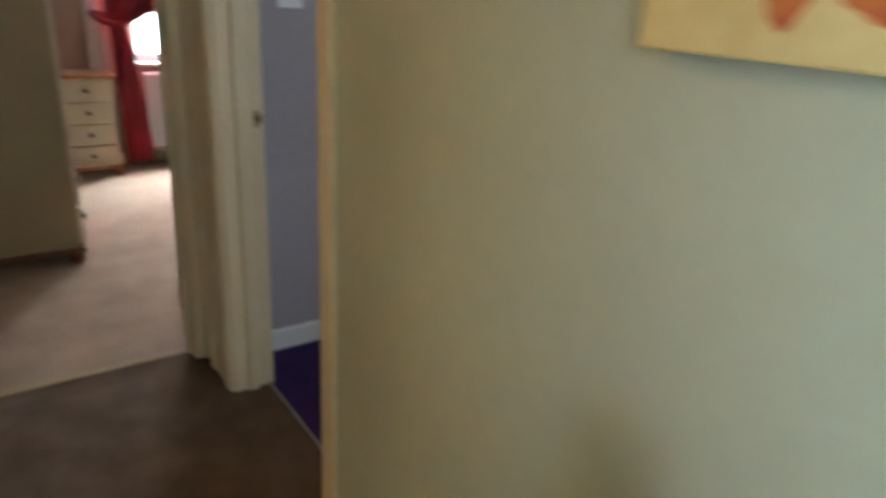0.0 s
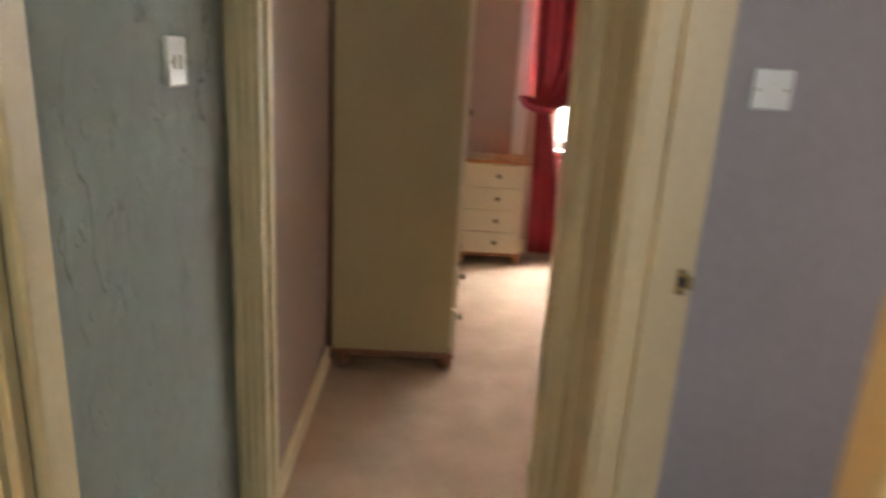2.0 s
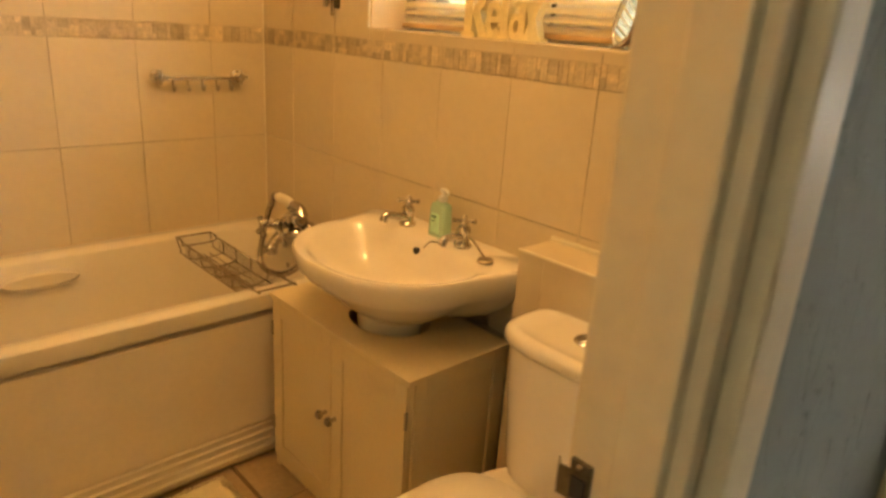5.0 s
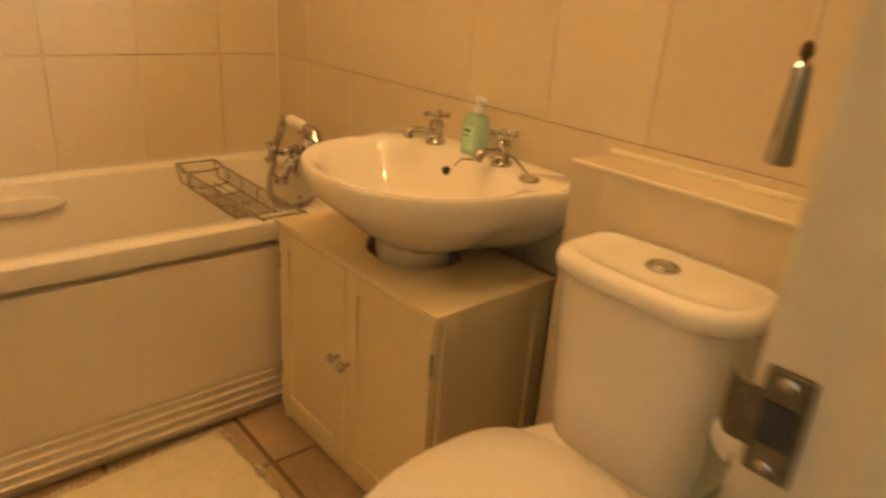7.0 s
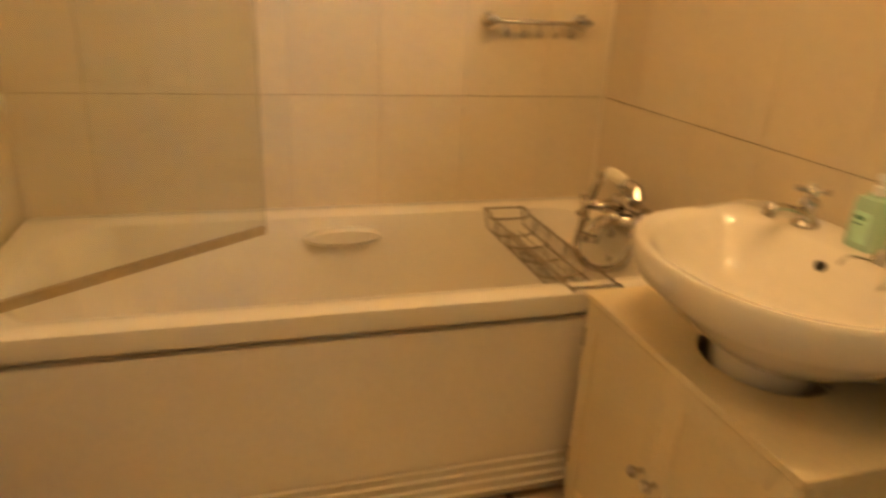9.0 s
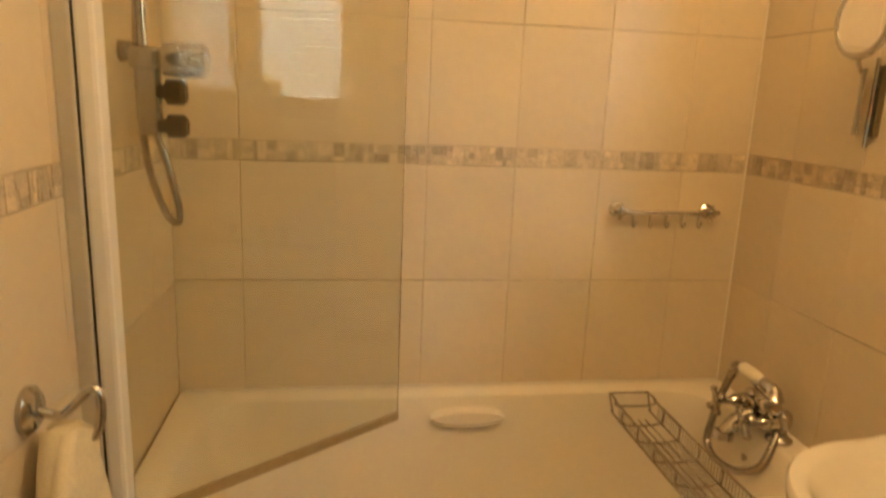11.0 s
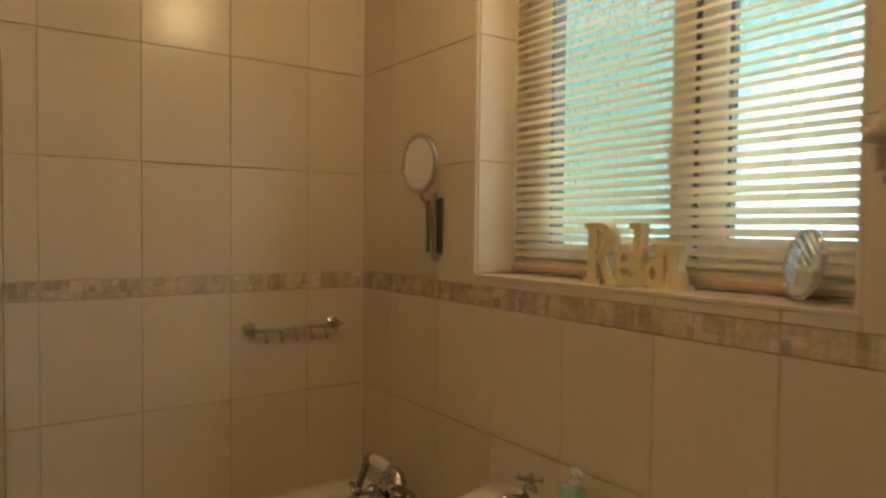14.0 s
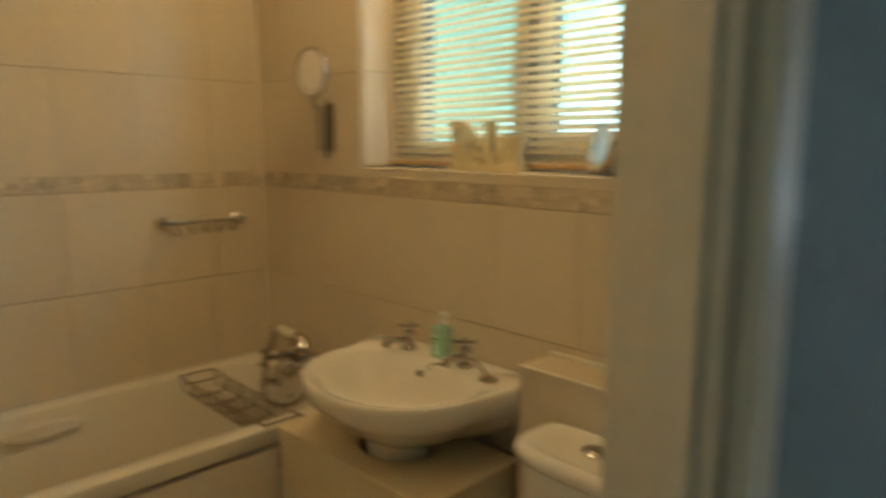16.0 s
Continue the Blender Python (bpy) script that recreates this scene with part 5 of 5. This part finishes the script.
part("tie_back", bm, CRIMSON, curtain, "crimson cloth tie-back", 50)
bm = bmesh.new()
tube(bm, [(3.1, 3.03, 2.17), (4.6, 3.03, 2.17)], 0.012, 10)
part("curtain_pole", bm, PINE, curtain, "wooden curtain pole", 40)

structure("backdrop_lilac_room", B((3.2, -4.5, -0.5, 5.8, -4.48, 4.0)), SIDE_SKY, "white daylight outside the lilac room", "backdrop")
structure("backdrop_south", B((1.2, -5.6, -0.5, 3.6, -5.58, 4.0)), SOUTH_SKY, "pale daylight outside the end window", "backdrop")
structure("backdrop_stairs", B((0.6, -5.2, -0.5, 0.62, -1.9, 4.0)), STAIR_SKY, "white daylight outside the landing window", "backdrop")
structure("ground", B((-60, -60, -2.9, 60, 60, -2.8)), material("garden_ground", (0.10, 0.14, 0.05), rough=0.9, vary=0.3, scale=0.5), "grass outside the house", "ground")

# ---------- wall and floor tiles ----------
tile_meshes = {}


def tile(parent, corner, u, v, w, h, mat=TILE, gap=0.0007, depth=0.008, name="tile"):
    """A glazed tile from corner along u (w) and v (h); its face looks along u x v."""
    key = (round(w, 4), round(h, 4), mat.name)
    if key not in tile_meshes:
        bm = bmesh.new()
        box(bm, gap, gap * 1.6, -depth - 0.001, w - gap, h - gap * 1.6, 0)
        top = [e for e in bm.edges if all(abs(q.co.z) < 1e-6 for q in e.verts)]
        bmesh.ops.bevel(bm, geom=top, offset=0.0006, segments=1, affect="EDGES")
        tile_meshes[key] = mesh_of(name, bm, mat)
    u, v = Vector(u), Vector(v)
    n = u.cross(v)
    m = Matrix((u, v, n)).transposed().to_4x4()
    m.translation = Vector(corner)
    ob = new(name, tile_meshes[key])
    ob.matrix_basis = m @ pose(0, 0, random.uniform(-0.0004, 0.0002), random.uniform(-0.04, 0.04), random.uniform(-0.04, 0.04), 0)
    ob.parent = parent
    ob.matrix_parent_inverse = parent.matrix_basis.inverted()
    return ob


ROWS = [(0.0, 0.213), (0.213, 0.543), (0.543, 0.873), (0.873, 1.203), (1.255, 1.583), (1.583, 1.914), (1.914, 2.244), (2.244, 2.4)]
COLS = [(0.0, 0.2)] + [(0.2 + 0.25 * k, 0.45 + 0.25 * k) for k in range(8)]


def clad(parent, origin, u, length, hole=None):
    """Tiles a wall, row by row, leaving out a hole (u0, u1, z0)."""
    for z0, z1 in ROWS:
        for a, b in COLS:
            b = min(b, length)
            if b - a < 0.01:
                continue
            pieces = [(a, b, z0, z1)]
            if hole and z1 > hole[2]:
                pieces = []
                if a < hole[0]:
                    pieces.append((a, min(b, hole[0]), z0, z1))
                if b > hole[1]:
                    pieces.append((max(a, hole[1]), b, z0, z1))
                if z0 < hole[2] and b > hole[0] and a < hole[1]:
                    pieces.append((max(a, hole[0]), min(b, hole[1]), z0, hole[2]))
            for p, q, r, s in pieces:
                if q - p > 0.008 and s - r > 0.008:
                    tile(parent, Vector(origin) + Vector(u) * p + Vector((0, 0, r)), u, (0, 0, 1), q - p, s - r)


def border(parent, origin, u, length, seed):
    """The mosaic strip: small stone pieces of uneven width, in broken courses."""
    r = random.Random(seed)
    bm = bmesh.new()
    u = Vector(u)
    n = u.cross(Vector((0, 0, 1)))
    o = Vector(origin)

    def piece(a, b, z0, z1):
        d = r.uniform(-0.0004, 0.0010)
        q = [o + u * p + Vector((0, 0, z)) for p, z in ((a, z0), (b, z0), (b, z1), (a, z1))]
        q2 = [o + u * p + Vector((0, 0, z)) + n * d for p, z in ((a + 0.0008, z0 + 0.0008), (b - 0.0008, z0 + 0.0008), (b - 0.0008, z1 - 0.0008), (a + 0.0008, z1 - 0.0008))]
        loft(bm, [[v - n * 0.007 for v in q2], q2])

    strip = loft(bmesh.new(), [[o + u * p + Vector((0, 0, z)) - n * d for p, z in ((0, 1.2032), (length, 1.2032), (length, 1.2548), (0, 1.2548))] for d in (0.009, 0.0014)])
    part("mosaic_bed", strip, MOSAIC_BED, parent)
    x = 0.0
    while x < length - 0.004:
        w = min(r.choice((0.012, 0.016, 0.022, 0.03)), length - x)
        kind = r.random()
        cuts = [1.2035, 1.2545] if kind < 0.25 else [1.2035, 1.229, 1.2545] if kind < 0.6 else [1.2035, 1.217, 1.2545] if kind < 0.8 else [1.2035, 1.22, 1.238, 1.2545]
        for z0, z1 in zip(cuts, cuts[1:]):
            piece(x, x + w, z0, z1)
        x += w
    tagged(part("mosaic_border", bm, MOSAIC, parent, "beige and brown stone mosaic strip"), kind="stuff")


for z0, z1 in ROWS:
    for a, b in COLS:
        b = min(b, 1.63)
        if b - a > 0.01 and z1 > 0.5:
            tile(wall_west, (0, -b, z0), (0, 1, 0), (0, 0, 1), b - a, z1 - z0)
border(wall_west, (0, -1.63, 0), (0, 1, 0), 1.63, 1)
clad(wall_north, (0, 0, 0), (1, 0, 0), 2.03, (0.632, 1.571, 1.279))
border(wall_north, (0, 0, 0), (1, 0, 0), 2.03, 2)
for z0, z1 in ROWS:
    for a, b in COLS:
        b = min(b, 2.03)
        if b - a > 0.01:
            tile(wall_south, (b, -1.63, z0), (-1, 0, 0), (0, 0, 1), b - a, z1 - z0)
border(wall_south, (2.03, -1.63, 0), (-1, 0, 0), 2.03, 3)
for z0, z1 in ((1.288, 1.583), (1.583, 1.914), (1.914, 2.16)):
    tile(wall_north, (0.632, 0.165, z0), (0, -1, 0), (0, 0, 1), 0.165, z1 - z0)
    tile(wall_north, (1.571, 0, z0), (0, 1, 0), (0, 0, 1), 0.165, z1 - z0)
bead = structure("trim_corner", B((-0.002, -0.003, 0.55, 0.003, 0.002, 2.4), bev=0.001), PAINT_IVORY, "pale sealant bead in the tiled corner", "trim")
floor_b = bpy.data.objects["floor_bathroom"]
xs = [0.555 + 0.33 * k for k in range(5)]
ys = [-1.63, -1.485, -1.155, -0.825, -0.495, -0.165, 0.0]
for x0 in xs:
    for y0, y1 in zip(ys, ys[1:]):
        w = min(0.33, 2.05 - x0)
        tile(floor_b, (x0, y0, 0), (1, 0, 0), (0, 1, 0), w, y1 - y0, FLOOR_TILE, 0.004, 0.006)
